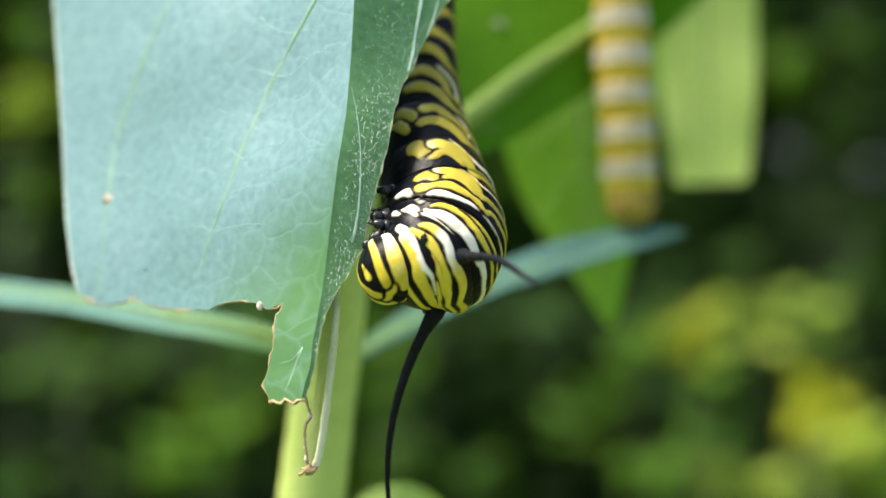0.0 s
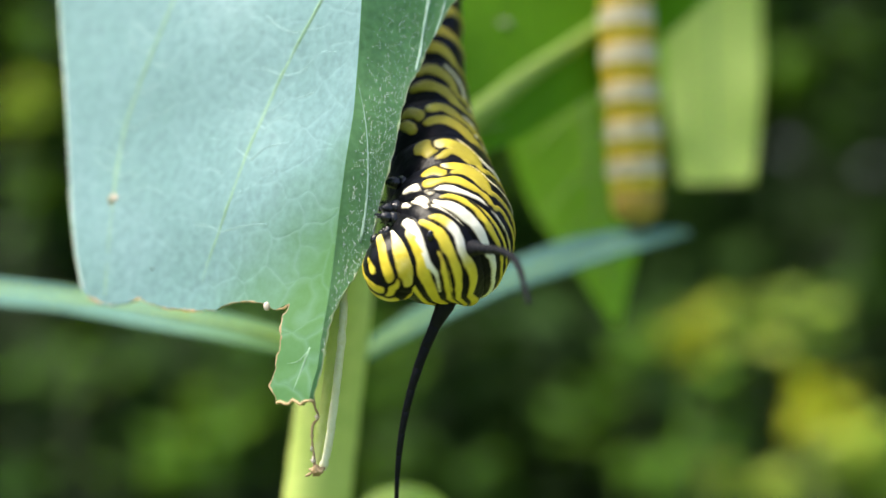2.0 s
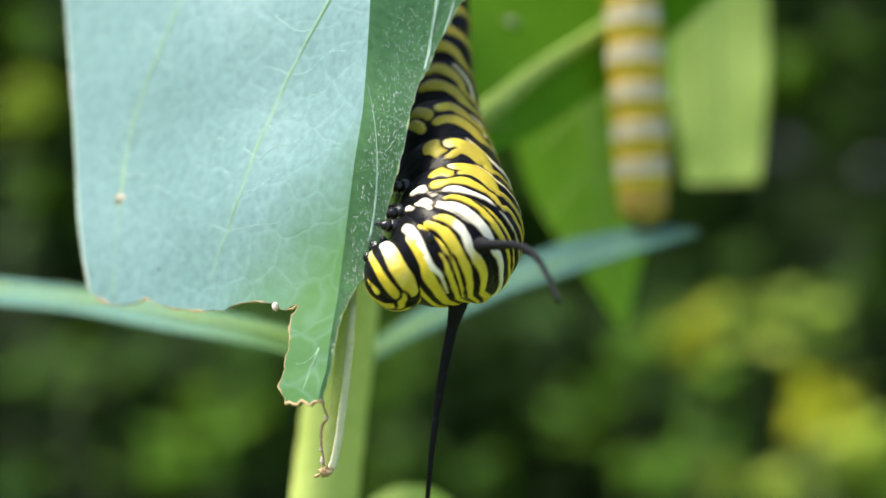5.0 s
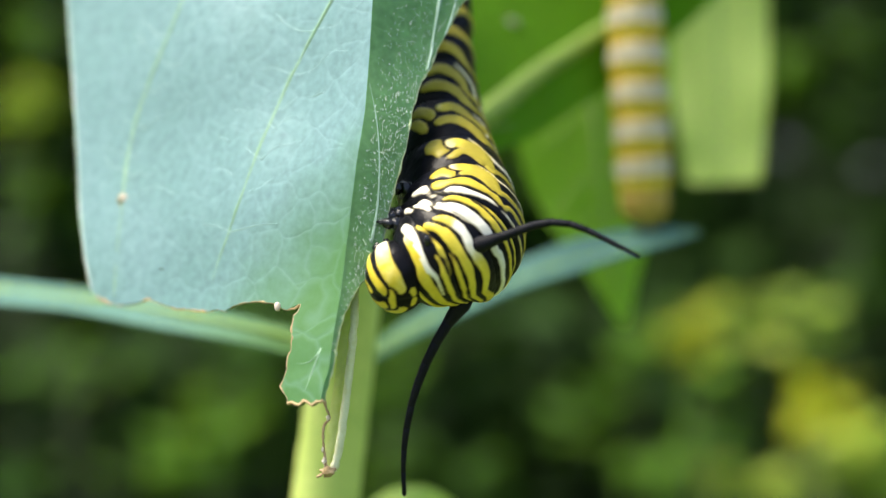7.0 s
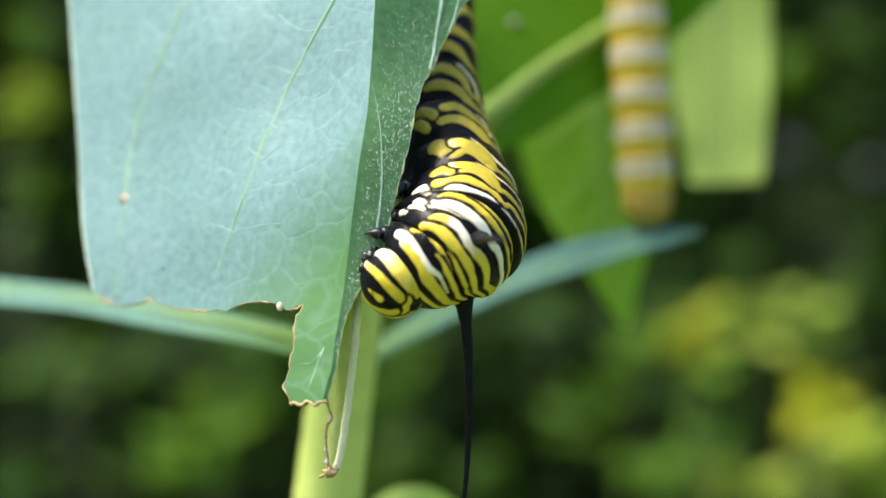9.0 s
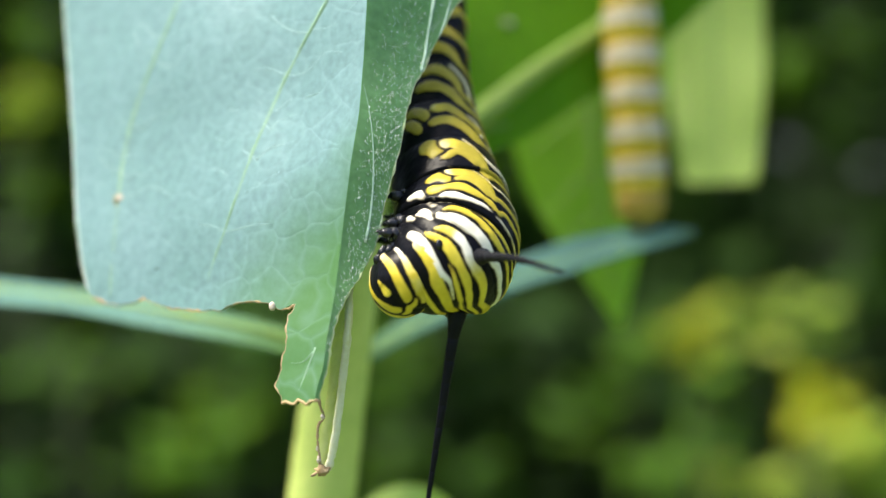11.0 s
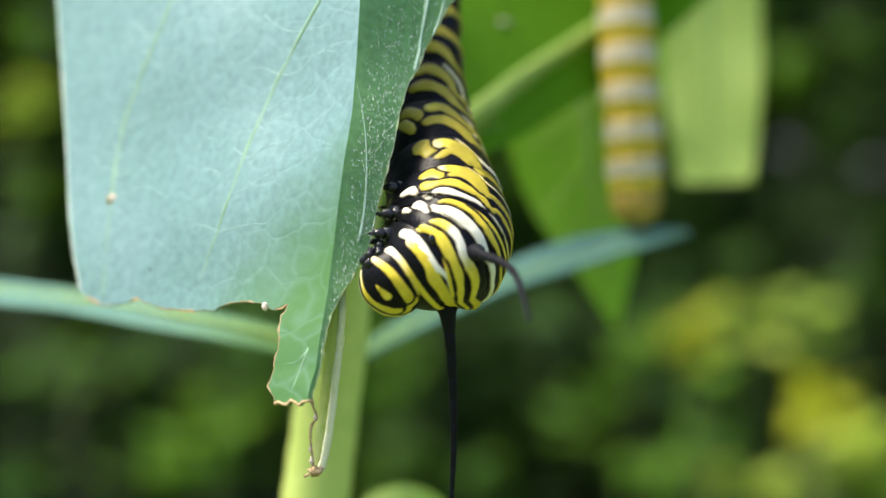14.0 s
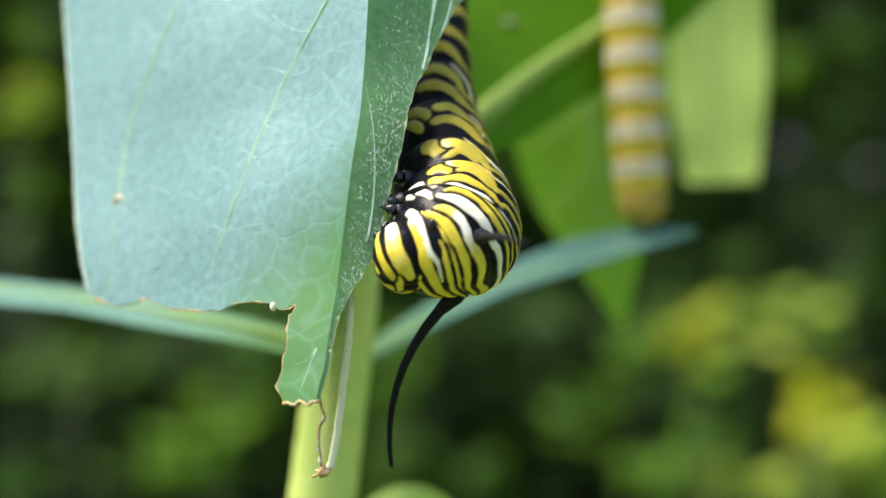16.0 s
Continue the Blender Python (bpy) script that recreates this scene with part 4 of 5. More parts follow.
def feeler(length, r0, r1, label):
    made = []
    step = length / JOINTS
    for i in range(JOINTS):
        ra, rb = r0 + (r1 - r0) * (i / JOINTS) ** 0.8, r0 + (r1 - r0) * ((i + 1) / JOINTS) ** 0.8
        if i == 0:
            ra *= 1.5
        end = 1 if i == JOINTS - 1 else 0
        zs = [-0.7 if i == 0 else -0.25 * rb, 0.0, 0.3 * step, 0.7 * step, step, step + 0.7 * rb]
        rs = [ra * 0.8, ra, ra * 0.62 + rb * 0.38 if i == 0 else ra * 0.7 + rb * 0.3, ra * 0.3 + rb * 0.7, rb, rb * 0.45]
        bm = tube([Vector((0, 0, z / 1000)) for z in zs], [r / 1000 for r in rs], 14, lumps=0.03)
        me = bpy.data.meshes.new("feeler_joint")
        bm.to_mesh(me)
        bm.free()
        for f in me.polygons:
            f.use_smooth = True
        me.materials.append(M_HORN)
        ob = new("feeler_joint" if i else "feeler", me)
        ob.parent = made[0] if i else bug
        if not i:
            tagged(ob, label)
        made.append(ob)
    return made


NEAR_ROOT, LOW_ROOT = (2.41, 93.8, 0.04), (0.62, 96.6, -4.05)
NEAR_LEN, LOW_LEN = 11.5, 14.8
near_feeler = feeler(NEAR_LEN, 0.40, 0.14, "long thin black feeler")
low_feeler = feeler(LOW_LEN, 0.46, 0.16, "long thin black feeler hanging down")
part("feeler_root", blob(W((2.43, 94.4, 0.12)), 0.0006, (1.2, 0.8, 1.1), 14, 0.1), M_BLACK, shoulder)
part("feeler_root", blob(W((0.56, 97.0, -3.75)), 0.0009, (1.0, 0.9, 0.75), 14, 0.1), M_BLACK, shoulder)

# ---- the second caterpillar, on the hanging leaf ----
M_FAR = ringed("far_bands", [(0, GOLD), (0.06, YELLOW), (0.30, GOLD), (0.40, DULL), (0.88, GOLD)])
M_FARHEAD = plain("tawny_skin", (0.30, 0.20, 0.02), (0.42, 0.30, 0.06), 500.0, 0.5)
bug2 = thing("caterpillar", W((15.0, 153.0, 0.0)), "yellow and white banded caterpillar clinging to a hanging leaf", "caterpillar", "caterpillars")
line2 = spline([(*(20.81, 146.0, 2.24), 1.4), (*(20.68, 145.5, 4.28), 2.5), (*(20.47, 145.3, 8.49), 2.9), (*(20.13, 145.0, 13.28), 3.0), (*(19.79, 144.7, 18.65), 3.0), (*(19.46, 144.5, 24.61), 2.9), (*(19.18, 144.2, 30.54), 2.8), (*(18.92, 144.0, 37.06), 2.6), (*(18.74, 144.0, 41.84), 1.8)], 200)
step2 = np.concatenate([[0], np.cumsum(np.linalg.norm(np.diff(line2[:, :3], axis=0), axis=1))])
for i in range(10):
    bm = ring_piece(line2, step2, i * step2[-1] / 10, (i + 1) * step2[-1] / 10, lambda s: (0.1, -1, 0.1), 11, 28, 0.04, i == 0, 0.3)
    part("head" if i == 0 else "belly_segment", bm, M_FAR if i > 0 else M_FARHEAD, bug2)

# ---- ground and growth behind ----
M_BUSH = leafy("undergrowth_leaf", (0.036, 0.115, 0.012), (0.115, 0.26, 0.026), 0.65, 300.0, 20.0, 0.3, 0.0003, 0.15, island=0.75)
# lime and yellow: sunlit spots in the undergrowth, painted as leaf colour
M_LIME = leafy("sun_lime_leaf", (0.32, 0.48, 0.06), (0.52, 0.66, 0.15), 0.65, 300.0, 20.0, 0.4, 0.0003, 0.15, island=0.7)
M_GOLDLEAF = leafy("sun_yellow_leaf", (0.38, 0.45, 0.03), (0.60, 0.64, 0.06), 0.65, 300.0, 20.0, 0.4, 0.0003, 0.15, island=0.6)
M_TUFT = leafy("fresh_leaf", (0.06, 0.17, 0.013), (0.18, 0.34, 0.035), 0.65, 300.0, 20.0, 0.35, 0.0003, 0.15, island=0.6)
# near-black green: shade of the gaps put into the leaf colour
M_SHADELEAF = leafy("gap_shade_leaf", (0.005, 0.020, 0.003), (0.021, 0.058, 0.008), 0.7, 300.0, 20.0, 0.2, 0.0003, 0.15, island=0.75)

bm = bmesh.new()
rings = [0.0, 0.6, 1.2, 2.0, 3.2, 5.0, 8.0, 14.0, 30.0, 80.0, 400.0]
prev = None
for r in rings[1:]:
    ring = [bm.verts.new((r * math.cos(g), r * math.sin(g), 0.03 * noise.noise(Vector((r * math.cos(g) * 2, r * math.sin(g) * 2, 0))) * min(1, r) if r < 30 else 0)) for g in np.linspace(0, 2 * math.pi, 49)[:-1]]
    if prev is None:
        c0 = bm.verts.new((0, 0, 0))
        for k in range(48):
            bm.faces.new((c0, ring[k], ring[(k + 1) % 48]))
    else:
        for k in range(48):
            bm.faces.new((prev[k], ring[k], ring[(k + 1) % 48], prev[(k + 1) % 48]))
    prev = ring
tagged(part("ground", bm, M_SOIL, None), "mossy soil with short grass under the plants", "ground", kind="structure")


def leaf_into(bm, root, way, side, length, width):
    """One pointed leaf with a folded middle, into a bmesh."""
    nrm = way.cross(side).normalized()
    mid = [root, root + way * length * 0.5 + nrm * length * 0.05, root + way * length - nrm * length * 0.06]
    a = [bm.verts.new(q) for q in mid]
    lft = [bm.verts.new(root + way * length * f + side * width * w + nrm * width * 0.25) for f, w in ((0.22, 0.75), (0.5, 1.0), (0.78, 0.62))]
    rgt = [bm.verts.new(root + way * length * f - side * width * w + nrm * width * 0.25) for f, w in ((0.22, 0.75), (0.5, 1.0), (0.78, 0.62))]
    for s, flipd in ((lft, False), (rgt, True)):
        for q in ((a[0], s[0], s[1], a[1]), (a[1], s[1], s[2], a[2])):
            bm.faces.new(q[::-1] if flipd else q)


def shrub(at, height, spread, stems, per, length, skin, label, seed, low=0.3, broad=1.0):
    rnd = random.Random(seed)
    ob = thing("shrub", Vector((at[0], at[1], 0)), label, "shrub", "undergrowth")
    bm = bmesh.new()
    for s in range(stems):
        g, lean = rnd.uniform(0, 2 * math.pi), rnd.uniform(0.2, 1.0) * spread
        top = Vector((at[0] + math.cos(g) * lean, at[1] + math.sin(g) * lean, height * (rnd.uniform(0.92, 1.02) if broad == 1.0 else 1.0)))
        foot = Vector((at[0] + rnd.uniform(-0.02, 0.02), at[1] + rnd.uniform(-0.02, 0.02), 0))
        bend = Vector((rnd.uniform(-0.04, 0.04), rnd.uniform(-0.04, 0.04), 0))
        line = [foot.lerp(top, f) + bend * math.sin(f * math.pi) for f in np.linspace(0, 1, 9)]
        part("stalk", tube(line, [0.0022 * (1 - 0.75 * f) for f in np.linspace(0, 1, 9)], 6), M_WOOD, ob)
        for i in range(per):
            f = low + (1 - low) * (i + rnd.random()) / per
            k = min(int(f * 8), 7)
            p = line[k].lerp(line[k + 1], f * 8 - k)
            g2 = rnd.uniform(0, 2 * math.pi)
            way = Vector((math.cos(g2), math.sin(g2), rnd.uniform(-0.5, 0.6))).normalized()
            side = way.cross(Vector((rnd.uniform(-0.4, 0.4), rnd.uniform(-0.4, 0.4), 1))).normalized()
            ln = length * rnd.uniform(0.55, 1.25)
            leaf_into(bm, p + way * rnd.uniform(0, 0.6) * spread * 0.4, way, side, ln, ln * rnd.uniform(0.2, 0.32) * broad)
    tagged(part("leaves", bm, skin, ob, "", False), kind="stuff")
    return ob


TUFT = "fresh green leafy weed with a bushy top"
GOLDEN = "leafy weed painted yellow for the sun on it"
LIME, MID, DARK = "leafy weed painted yellow-green for the light it catches", "mid-green leafy shrub in the undergrowth", "leafy shrub, its green darkened to stand for shade"
# across, away, height, spread, depth of the leafy top, stalks, leaves each, leaf length
tufts = [
    (0.1154, 0.6, 0.5923, 0.01023, 0.0187, 3, 9, 0.0124, M_GOLDLEAF, GOLDEN),
    (0.1493, 0.62, 0.5969, 0.02068, 0.0212, 4, 9, 0.0141, M_LIME, LIME),
    (0.1536, 0.56, 0.5661, 0.01045, 0.0209, 3, 14, 0.0139, M_GOLDLEAF, GOLDEN),
    (0.1308, 0.63, 0.5695, 0.0078, 0.0561, 6, 12, 0.0131, M_TUFT, TUFT),
    (0.1805, 0.58, 0.5403, 0.01111, 0.0277, 3, 21, 0.0168, M_LIME, LIME),
    (0.1452, 0.66, 0.5109, 0.02079, 0.0164, 5, 28, 0.0109, M_LIME, LIME),
    (0.0947, 0.68, 0.5178, 0.022, 0.0232, 4, 10, 0.0155, M_TUFT, TUFT),
    (0.0734, 0.72, 0.5481, 0.0107, 0.0358, 3, 6, 0.0179, M_TUFT, TUFT),
    (0.1122, 0.74, 0.5832, 0.0181, 0.0299, 3, 6, 0.0199, M_TUFT, TUFT),
    (0.2593, 0.85, 0.6225, 0.0159, 0.0467, 3, 3, 0.0264, M_BUSH, MID),
    (0.2077, 0.7, 0.5286, 0.0093, 0.0196, 3, 8, 0.0131, M_TUFT, TUFT),
    (0.1915, 0.75, 0.498, 0.0143, 0.0163, 4, 7, 0.0109, M_LIME, LIME),
    (0.1957, 0.72, 0.5786, 0.0087, 0.0179, 3, 5, 0.0119, M_TUFT, TUFT),
    (-0.0252, 0.72, 0.5818, 0.0099, 0.0425, 4, 8, 0.0164, M_TUFT, TUFT),
    (-0.0254, 0.74, 0.5149, 0.0101, 0.0284, 3, 8, 0.0169, M_TUFT, TUFT),
    (0.0219, 0.8, 0.4956, 0.0139, 0.0224, 3, 7, 0.0149, M_BUSH, MID),
    (-0.1611, 0.62, 0.5728, 0.0136, 0.0212, 3, 3, 0.012, M_TUFT, TUFT),
    (-0.198, 0.66, 0.581, 0.0118, 0.0226, 3, 3, 0.0127, M_TUFT, TUFT),
    (-0.157, 0.64, 0.5318, 0.0114, 0.0219, 3, 3, 0.0124, M_TUFT, TUFT),
    (-0.1169, 0.6, 0.5401, 0.01342, 0.0242, 3, 10, 0.0162, M_TUFT, TUFT),
    (-0.1017, 0.66, 0.5365, 0.0107, 0.0294, 3, 7, 0.0178, M_TUFT, TUFT),
    (-0.1128, 0.7, 0.5535, 0.0148, 0.0261, 3, 7, 0.0174, M_TUFT, TUFT),
    (-0.1024, 0.74, 0.5747, 0.0132, 0.0253, 3, 6, 0.0169, M_BUSH, MID),
    (-0.216, 0.72, 0.5059, 0.0137, 0.0157, 4, 7, 0.0104, M_BUSH, MID),
    (-0.2603, 0.85, 0.6714, 0.0085, 0.0247, 3, 6, 0.0141, M_TUFT, TUFT),
    (-0.2713, 0.88, 0.727, 0.0121, 0.031, 3, 9, 0.0182, M_LIME, LIME),
    (-0.27, 0.9, 0.7747, 0.0101, 0.0252, 3, 5, 0.0168, M_TUFT, TUFT),
    (-0.2533, 0.8, 0.634, 0.007, 0.0207, 3, 6, 0.0116, M_BUSH, MID),
    (0.2504, 0.95, 0.7625, 0.013, 0.0403, 3, 6, 0.0217, M_TUFT, TUFT),
    (0.3092, 1, 0.7815, 0.0112, 0.0404, 3, 10, 0.0186, M_TUFT, TUFT),
    (0.2654, 0.92, 0.7118, 0.011, 0.0229, 3, 6, 0.0153, M_BUSH, MID),
    # darkened shrubs stand in for the shade between the weeds
    (-0.165, 0.92, 0.575, 0.045, 0.19, 6, 34, 0.026, M_SHADELEAF, DARK),
    (-0.1, 0.88, 0.57, 0.045, 0.19, 6, 34, 0.026, M_SHADELEAF, DARK),
    (-0.02, 0.9, 0.575, 0.045, 0.19, 6, 34, 0.026, M_SHADELEAF, DARK),
    (0.045, 0.86, 0.58, 0.045, 0.19, 6, 34, 0.026, M_SHADELEAF, DARK),
    (0.105, 0.9, 0.575, 0.045, 0.19, 6, 34, 0.026, M_SHADELEAF, DARK),
    (0.16, 0.84, 0.59, 0.045, 0.19, 6, 34, 0.026, M_SHADELEAF, DARK),
    (0.215, 0.88, 0.595, 0.045, 0.19, 6, 34, 0.026, M_SHADELEAF, DARK),
    (0.275, 0.86, 0.595, 0.045, 0.19, 6, 34, 0.026, M_SHADELEAF, DARK),
    (-0.27, 0.82, 0.57, 0.04, 0.2, 6, 40, 0.028, M_SHADELEAF, DARK),
    (-0.215, 0.8, 0.565, 0.04, 0.2, 6, 40, 0.028, M_SHADELEAF, DARK),
    (-0.165, 0.82, 0.56, 0.04, 0.2, 6, 40, 0.028, M_SHADELEAF, DARK),
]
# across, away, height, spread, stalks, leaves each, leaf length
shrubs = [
    (0.02, 0.95, 0.60, 0.12, 9, 90, 0.034, M_SHADELEAF, DARK),
    (0.33, 0.92, 0.85, 0.09, 8, 90, 0.036, M_SHADELEAF, DARK),
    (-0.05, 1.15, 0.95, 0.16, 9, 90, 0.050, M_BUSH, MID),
    (-0.40, 1.10, 1.00, 0.15, 10, 110, 0.040, M_SHADELEAF, DARK),
    (0.20, 1.25, 0.72, 0.16, 9, 90, 0.050, M_SHADELEAF, DARK),
    (0.50, 1.25, 1.05, 0.16, 10, 100, 0.050, M_SHADELEAF, DARK),
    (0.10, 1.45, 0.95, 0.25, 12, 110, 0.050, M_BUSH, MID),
    (-0.70, 1.50, 1.30, 0.25, 12, 110, 0.06, M_SHADELEAF, DARK),
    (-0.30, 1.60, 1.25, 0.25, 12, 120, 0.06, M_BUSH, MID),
    (-0.10, 1.90, 1.45, 0.28, 12, 120, 0.06, M_SHADELEAF, DARK),
    (0.35, 1.85, 1.45, 0.28, 12, 120, 0.06, M_SHADELEAF, DARK),
    (0.85, 1.70, 1.40, 0.25, 12, 110, 0.06, M_SHADELEAF, DARK),
]
for i, (x, y, h, sp, top, st, per, ln, skin, lab) in enumerate(tufts):
    shrub((x, y), h, sp, st, per, ln, skin, lab, 60 + i, 1 - top / h, broad=1.5)
for i, (x, y, h, sp, st, per, ln, skin, lab) in enumerate(shrubs):
    shrub((x, y), h, sp, st, per, ln, skin, lab, 20 + i)

# a thick hedge closes the view and runs on round the clearing
rnd = random.Random(99)
bm = bmesh.new()
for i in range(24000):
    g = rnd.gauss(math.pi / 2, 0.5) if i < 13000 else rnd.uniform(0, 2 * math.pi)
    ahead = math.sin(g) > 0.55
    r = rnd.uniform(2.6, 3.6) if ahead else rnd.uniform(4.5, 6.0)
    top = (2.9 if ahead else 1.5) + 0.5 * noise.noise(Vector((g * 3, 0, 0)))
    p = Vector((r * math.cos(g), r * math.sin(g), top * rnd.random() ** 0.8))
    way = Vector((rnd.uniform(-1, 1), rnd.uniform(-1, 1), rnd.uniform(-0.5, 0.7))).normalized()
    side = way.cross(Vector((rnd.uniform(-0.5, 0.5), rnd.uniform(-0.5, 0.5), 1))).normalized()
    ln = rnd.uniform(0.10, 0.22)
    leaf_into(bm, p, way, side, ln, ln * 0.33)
tagged(part("hedge", bm, M_SHADELEAF, None, "", False), "dense dark green hedge round the clearing", "hedge", kind="stuff")


# ---- what moves ----
def glide(rows, t):
    """The values at t between keyed rows, eased through them without overshoot."""
    ts = [r[0] for r in rows]
    i = min(max(int(np.searchsorted(ts, t, side="right")) - 1, 0), len(rows) - 2)
    a, b = rows[i], rows[i + 1]
    f = min(max((t - a[0]) / (b[0] - a[0]), 0), 1)
    f = f * f * (3 - 2 * f) * 0.6 + f * 0.4
    return [p + (q - p) * f for p, q in zip(a[1:], b[1:])]


# seconds, then the plant's shift across and along the view, millimetres
sway = [(0, -0.62, 0.18), (0.5, 0.17, 0.33), (1, -0.78, 0.19), (1.5, 0, 0), (2, -0.07, -0.2), (2.5, 0.25, -0.34), (3, 0.70, -0.40), (3.5, -0.02, -0.30), (4, 0.45, -0.58), (4.6, 0.2, -0.6), (5.2, 0.75, -0.6), (5.9, 0.4, -0.65),
        (6.5, 0.87, -0.69), (7, 0.75, -0.62), (7.5, 0.94, -0.62), (8, 0.81, -0.59), (8.5, 0.95, -0.8), (9, 0.94, -0.79)]
sway += [(9.7, 0.3, -0.5), (10.4, 0.5, -0.3), (11.3, 0.24, -0.11), (11.5, -0.37, -0.03), (12, -0.28, 0), (12.5, -0.09, 0.1), (13, -0.75, 0.01), (13.5, 0.47, -0.35), (14, -0.16, -0.47), (14.5, 0.85, -0.63), (15, 0.17, -0.46), (15.5, 0.30, -0.64), (16, 0.44, -0.71)]
# seconds, turn of the head about three axes in degrees, shift across and up in millimetres
head_rows = [(0, -7, 3, -4, 0.07, 0.31), (0.5, -3, -3, 24, 0.23, -0.71), (1, -2, -5, -5, -0.1, -0.27), (1.5, 0, 0, 0, 0, 0), (2, -11, 9, -6, -0.07, 0.54), (2.5, 10, -25, 17, -0.55, -0.15), (3, -1, -14, 1, -0.76, -0.23), (3.5, -1, -6, -13, -0.54, -0.07), (4, 3, -3, -18, -0.43, 0.15)]
head_rows += [(5.2, 1, -11.33, -7.17, -0.69, -0.13), (6.5, 5, -10, 0, -1.03, -0.26), (7, -10, -10, -30, -0.82, -0.2), (7.5, 10, -4, -38, -0.59, 0.45), (8, 16, -2, -40, -0.45, 1.35), (8.5, 7, -31, 22, -0.69, -0.44), (9, -2, -19, 3, -1.2, -0.57), (10.2, 0, -12.4, 8.8, -0.32, -0.42), (11.5, -6, 3, 8, 0.23, -0.65)]
head_rows += [(12, -3, 3, 0, 0.25, -0.22), (12.5, 4, -18, 11, -0.17, -0.21), (13, 3, -4, -0, -0.27, -0.04), (13.5, -4, -2, -8, -0.19, 0.68), (14, 3, -12, 24, -0.09, -0.47), (14.5, 13, -25, 12, -0.5, -0.08), (15, 2, -7, -3, -0.78, -0.15), (15.5, 3, -2, -20, -0.69, -0.02), (16, 1, -4, -26, -0.02, 1.15)]
# the same for the collar behind the head
collar_rows = [(0, -2, 1, -5, 0.15, -0.14), (0.5, 1, -12, 7, 0.05, -0.6), (1, 0, -5, 5, -0.46, -0.25), (1.5, 0, 0, 0, 0, 0), (2, 1, 4, -5, -0.05, 0.29), (2.5, -0, -11, 2, -0.18, 0.1), (3, -2, -7, -5, -0.48, -0.06), (3.5, 2, -1, -9, -0.2, 0.07), (4, -1, 2, -13, -0.04, 0.06)]
collar_rows += [(5.2, 1.17, -3.67, -7.83, -0.31, 0.05), (6.5, 4, -4, -8, -0.62, 0.01), (7, 4, -1, -14, -0.35, 0.13), (7.5, 4, 6, -19, -0.01, 0.24), (8, 6, 5, -16, 0.07, 1.12), (8.5, 5, -20, 1, -0.33, 0.17), (9, 1, -10, -5, -1.02, -0.14), (10.2, 1.4, -9.4, 2.6, -0.34, -0.2), (11.5, -2, -0, 4, -0.05, -0.69)]
collar_rows += [(12, 4, -4, 5, 0, -0.19), (12.5, -1, -13, 8, -0.28, -0.16), (13, -0, -1, -1, -0.09, -0.06), (13.5, -3, 3, -7, -0.22, 0.46), (14, -1, -9, 3, 0.06, -0.26), (14.5, 4, -15, 1, -0.36, 0.33), (15, -0, -3, -6, -0.4, -0.06), (15.5, 3, 5, -14, -0.26, 0.05), (16, -3, 4, -10, -0.13, 0.78)]
# seconds, turn of the shoulders in the plane of the bend, their shift, and the shift of the chest
chest_rows = [(0, 2, -0.42, -0.48, -0.02, -0.25), (0.5, 2, -0.25, -0.78, -0.09, -0.9), (1, -2, -0.29, -0.19, -0.19, -0.19), (1.5, 0, 0, 0, 0, 0), (2, 2, -0.25, 0.08, 0.02, 0.38), (2.5, -2, -0.25, 0.16, -0.17, 0.25), (3, -4, -0.51, 0.19, -0.61, 0.24), (3.5, -3, -0.34, 0.11, -0.16, 0.18), (4, -1, -0.26, 0.04, -0.11, 0.17)]
chest_rows += [(5.2, -3.5, -0.44, 0.11, -0.33, 0.2), (6.5, -5, -0.73, 0.08, -0.52, 0.23), (7, -6, -0.54, 0.07, -0.4, 0.11), (7.5, -4, -0.36, 0.12, -0.21, 0.3), (8, -4, -0.24, 0.9, -0.21, 0.94), (8.5, -10, -0.56, 0.42, -0.79, 0.42), (9, -11, -0.91, 0.23, -0.85, 0.36), (10.2, -4.4, -0.34, -0.22, -0.41, -0.11), (11.5, -1, -0.01, -0.89, -0.07, -0.77)]
chest_rows += [(12, 0, -0, -0.74, 0.03, -0.45), (12.5, -0, -0.2, -0.12, -0.35, -0.13), (13, 0, -0.05, -0.05, -0.15, 0.06), (13.5, 1, -0.27, 0.43, -0.26, 0.5), (14, 1, -0.08, -0.23, -0.15, -0.01), (14.5, -4, -0.36, 0.33, -0.31, 0.3), (15, -4, -0.5, 0.09, -0.34, 0.18), (15.5, -1, -0.49, 0.04, -0.21, 0.17), (16, -1, -0.31, 0.75, -0.22, 0.62)]
# seconds, angle at the root and at the tip of a feeler (degrees from level), share of its length that lies across the view
near = [(0, 0, -40, 0.43), (0.3, 0, -75, 0.79), (0.5, -10, -75, 0.53), (0.6, 28, -45, 1.0), (0.8, 15, -55, 0.57), (1, -5, -75, 0.53), (1.5, 0, -84, 0.67), (2, -5, -80, 0.48), (2.3, -45, -82, 0.58), (2.5, -65, -82, 0.46), (2.8, 0, -40, 0.4), (3, -20, -30, 0.08), (3.3, -20, -70, 0.3),
        (3.5, 10, -40, 0.65), (3.8, -3, -80, 0.55), (4, -2, -83, 0.56), (4.2, 18, -10, 0.5), (4.8, 0, -70, 0.6), (5.5, 5, -60, 0.5), (6.3, 15, -45, 0.62), (6.5, -50, -88, 0.42)]
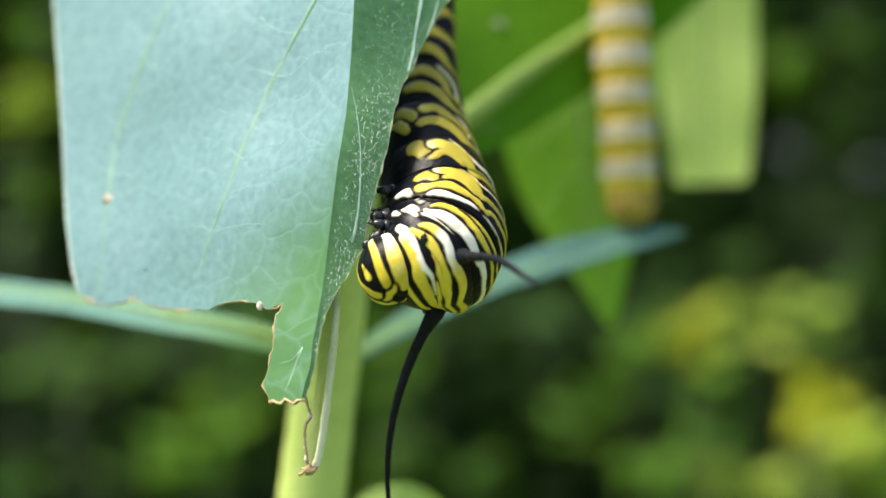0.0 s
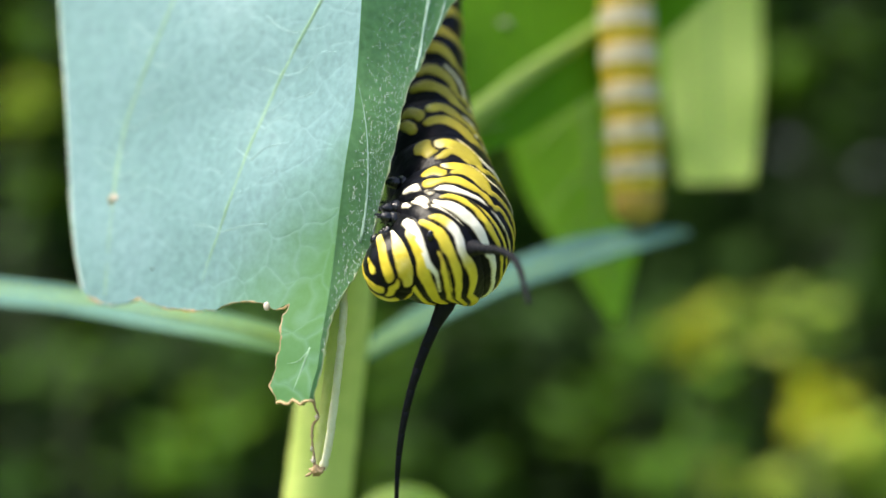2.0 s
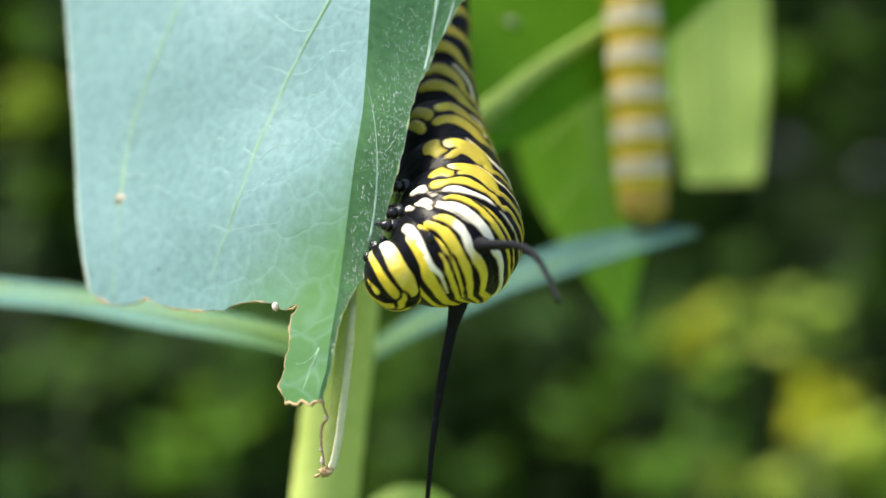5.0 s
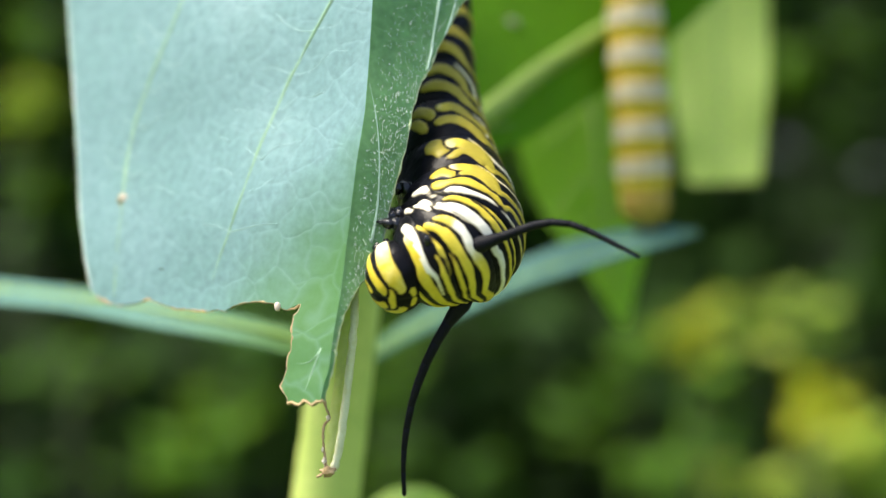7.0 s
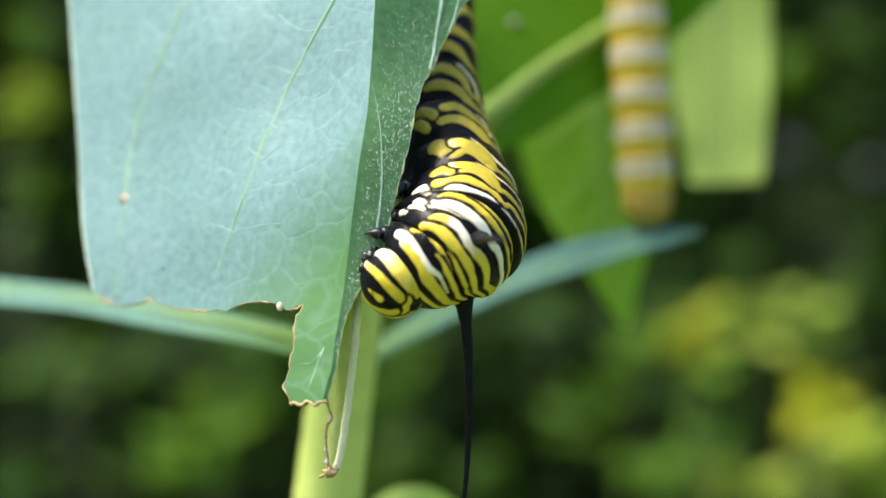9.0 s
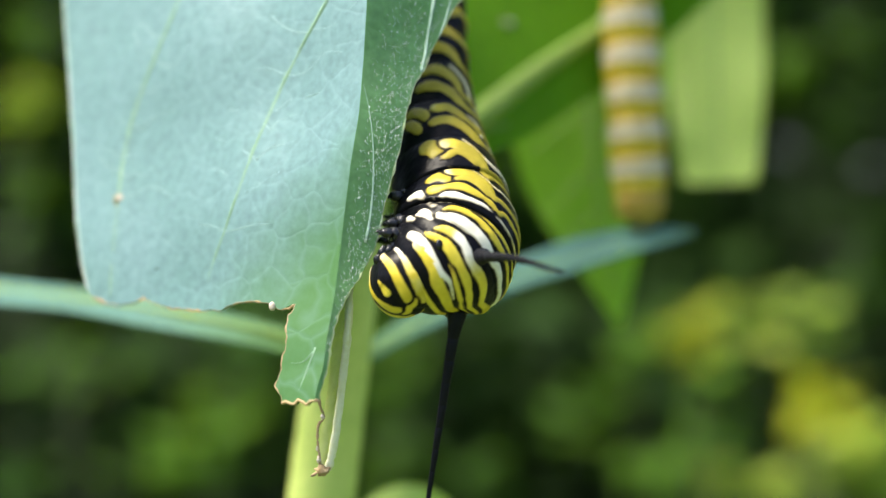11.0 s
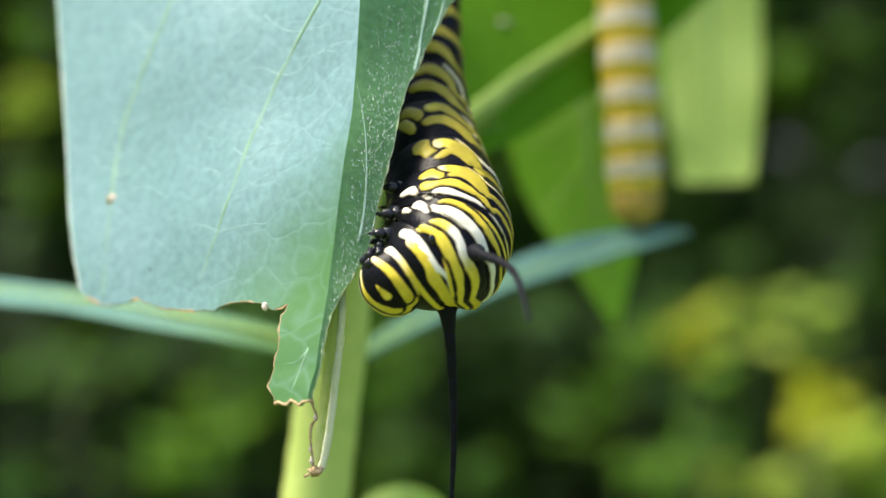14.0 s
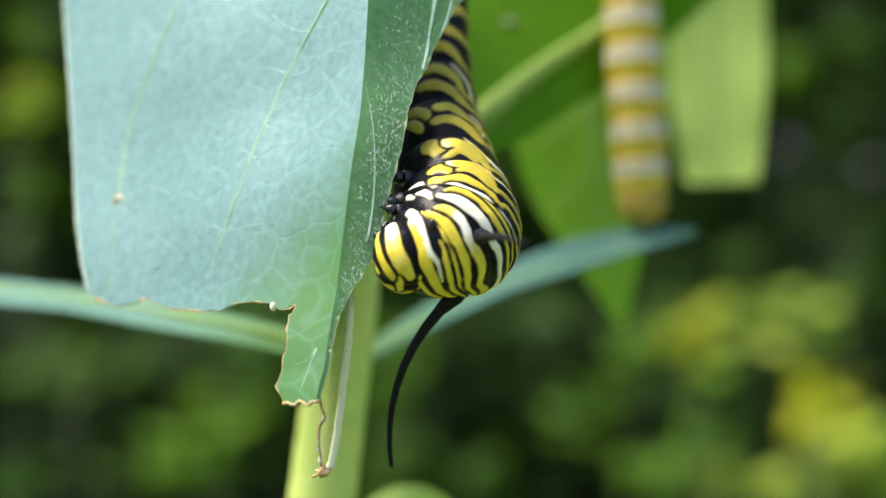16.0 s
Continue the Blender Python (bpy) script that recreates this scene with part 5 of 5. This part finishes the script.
near += [(6.8, 10, -10, 0.25), (7, 20, -28, 0.97), (7.3, 0, -70, 0.6), (7.5, 0, -78, 0.63), (7.8, -2, -72, 0.65), (8, 0, -10, 0.28), (8.3, 0, -70, 0.6), (8.5, 0, -10, 0.12), (9.2, 0, -10, 0.12), (10.2, 0, -60, 0.5), (11.3, 0, -10, 0.4), (11.5, 0, -75, 0.7), (11.8, 0, -78, 0.68), (12, 0, -15, 0.47), (12.3, 20, 5, 0.72), (12.5, 0, -80, 0.55)]
near += [(13, -3, -80, 0.55), (13.3, 12, -5, 0.5), (13.5, 0, -72, 0.56), (13.8, -3, -75, 0.64), (14, -20, -80, 0.5), (14.3, -30, -85, 0.35), (14.5, -40, -88, 0.42), (14.8, 0, -40, 0.25), (15, -20, -84, 0.43), (15.5, 0, -20, 0.2), (15.8, 0, -75, 0.63), (16, 0, -20, 0.22)]
low = [(0, -122, -85, 1), (0.3, -93, -99, 1), (0.6, -80, -90, 1), (0.8, -88, -90, 1), (1, -92, -99, 1), (1.5, -95, -100, 1), (1.8, -106, -95, 1), (2, -118, -90, 1), (2.3, -86, -90, 1), (2.8, -88, -92, 1), (3, -92, -100, 1), (3.5, -115, -92, 1), (4, -120, -92, 1), (4.2, -125, -85, 0.95),
       (5.2, -100, -95, 1), (6.3, -103, -98, 1), (6.5, -114, -98, 1), (6.8, -112, -100, 1), (7, -128, -85, 1), (7.5, -130, -88, 1), (8, -132, -85, 0.97)]
low += [(8.3, -97, -97, 1), (8.5, -84, -86, 1), (8.8, -90, -99, 1), (9, -84, -96, 1), (9.2, -98, -105, 1), (10.2, -110, -92, 1), (11.3, -96, -100, 1), (11.8, -106, -98, 1), (12, -100, -92, 1), (12.3, -90, -92, 1), (12.5, -84, -95, 1), (13, -100, -93, 1), (13.5, -112, -92, 1), (14, -84, -94, 1), (14.5, -80, -90, 1)]
low += [(14.8, -90, -100, 1), (15, -104, -92, 1), (15.5, -126, -88, 1), (15.8, -122, -97, 1), (16, -138, -82, 0.95)]

TIMES = [round(0.1 * i, 1) for i in range(161)]
HEAD_HUB, COLLAR_HUB, CHEST_HUB = HEAD_AT, (-1.2, 97.0, -1.0), (0.3, 98.2, 0.3)


def turned(hub, degrees, across, up):
    """A pose in the insect's own space: a turn about a hub, then a shift."""
    at, way = W(hub) - HOME, Vector(degrees) * radians(1)
    turn = Matrix.Rotation(way.length, 4, way.normalized()) if way.length > 1e-6 else Matrix()
    return Matrix.Translation(Vector((across, 0, up)) / 1000) @ Matrix.Translation(at) @ turn @ Matrix.Translation(-at)


def head_pose(t):
    a, b, c, x, z = glide(head_rows, t)
    return turned(HEAD_HUB, (a, b, c), x, z)


def collar_pose(t):
    a, b, c, x, z = glide(collar_rows, t)
    return turned(COLLAR_HUB, (a, b, c), x, z)


def shoulder_pose(t):
    turn, x, z, _, _ = glide(chest_rows, t)
    return turned(CHEST_HUB, (0, turn, 0), x, z)


def chest_pose(t):
    turn, x0, z0, x, z = glide(chest_rows, t)
    return turned(CHEST_HUB, (0, turn * 0.6, 0), (x + x0) / 2, (z + z0) / 2)


def waist_pose(t):
    turn, _, _, x, z = glide(chest_rows, t)
    return turned((-0.4, 104.0, 6.5), (0, turn * 0.2, 0), x * 0.55, z * 0.5)


def chain(t, rows, root, length, depth_sign, late):
    """Poses of a feeler's joints in the insect's own space."""
    a0, a1, share = glide(rows, t)
    at = shoulder_pose(t) @ (W(root) - HOME)
    out = []
    for i in range(JOINTS):
        f = (i + 0.5) / JOINTS
        turn = min(max((f - 0.25) / 0.48, 0), 1)
        turn = turn * turn * (3 - 2 * turn) if late else f
        g = radians(a0 + (a1 - a0) * turn)
        full = min(max((share - 0.6) / 0.4, 0), 1) if depth_sign < 0 else 1
        s = min(0.99, share * (full + (1 - full) * (0.82 + 0.36 * f)))
        way = Vector((math.cos(g) * s, depth_sign * math.sqrt(max(1 - s * s, 0)), math.sin(g) * s))
        out.append(Matrix.Translation(at) @ way.to_track_quat("Z", "Y").to_matrix().to_4x4())
        at = at + way * length / JOINTS / 1000
    return out


def motions():
    for ob, at in ((plant, FOOT), (bug, HOME), (bug2, bug2.location.copy())):
        walk(ob, [(t, Matrix.Translation(Vector(at) + Vector((glide(sway, t)[0], glide(sway, t)[1], 0)) / 1000)) for t in TIMES])
    for ob, at in ((head, head_pose), (collar, collar_pose), (shoulder, shoulder_pose), (chest, chest_pose), (waist, waist_pose)):
        walk(ob, [(t, at(t)) for t in TIMES])
    for joints, rows, root, length, sign, late in ((near_feeler, near, NEAR_ROOT, NEAR_LEN, -1, True), (low_feeler, low, LOW_ROOT, LOW_LEN, 1, False)):
        poses = [(t, chain(t, rows, root, length, sign, late)) for t in TIMES]
        walk(joints[0], [(t, p[0]) for t, p in poses])
        for i in range(1, JOINTS):
            walk(joints[i], [(t, p[0].inverted() @ p[i]) for t, p in poses])


motions()
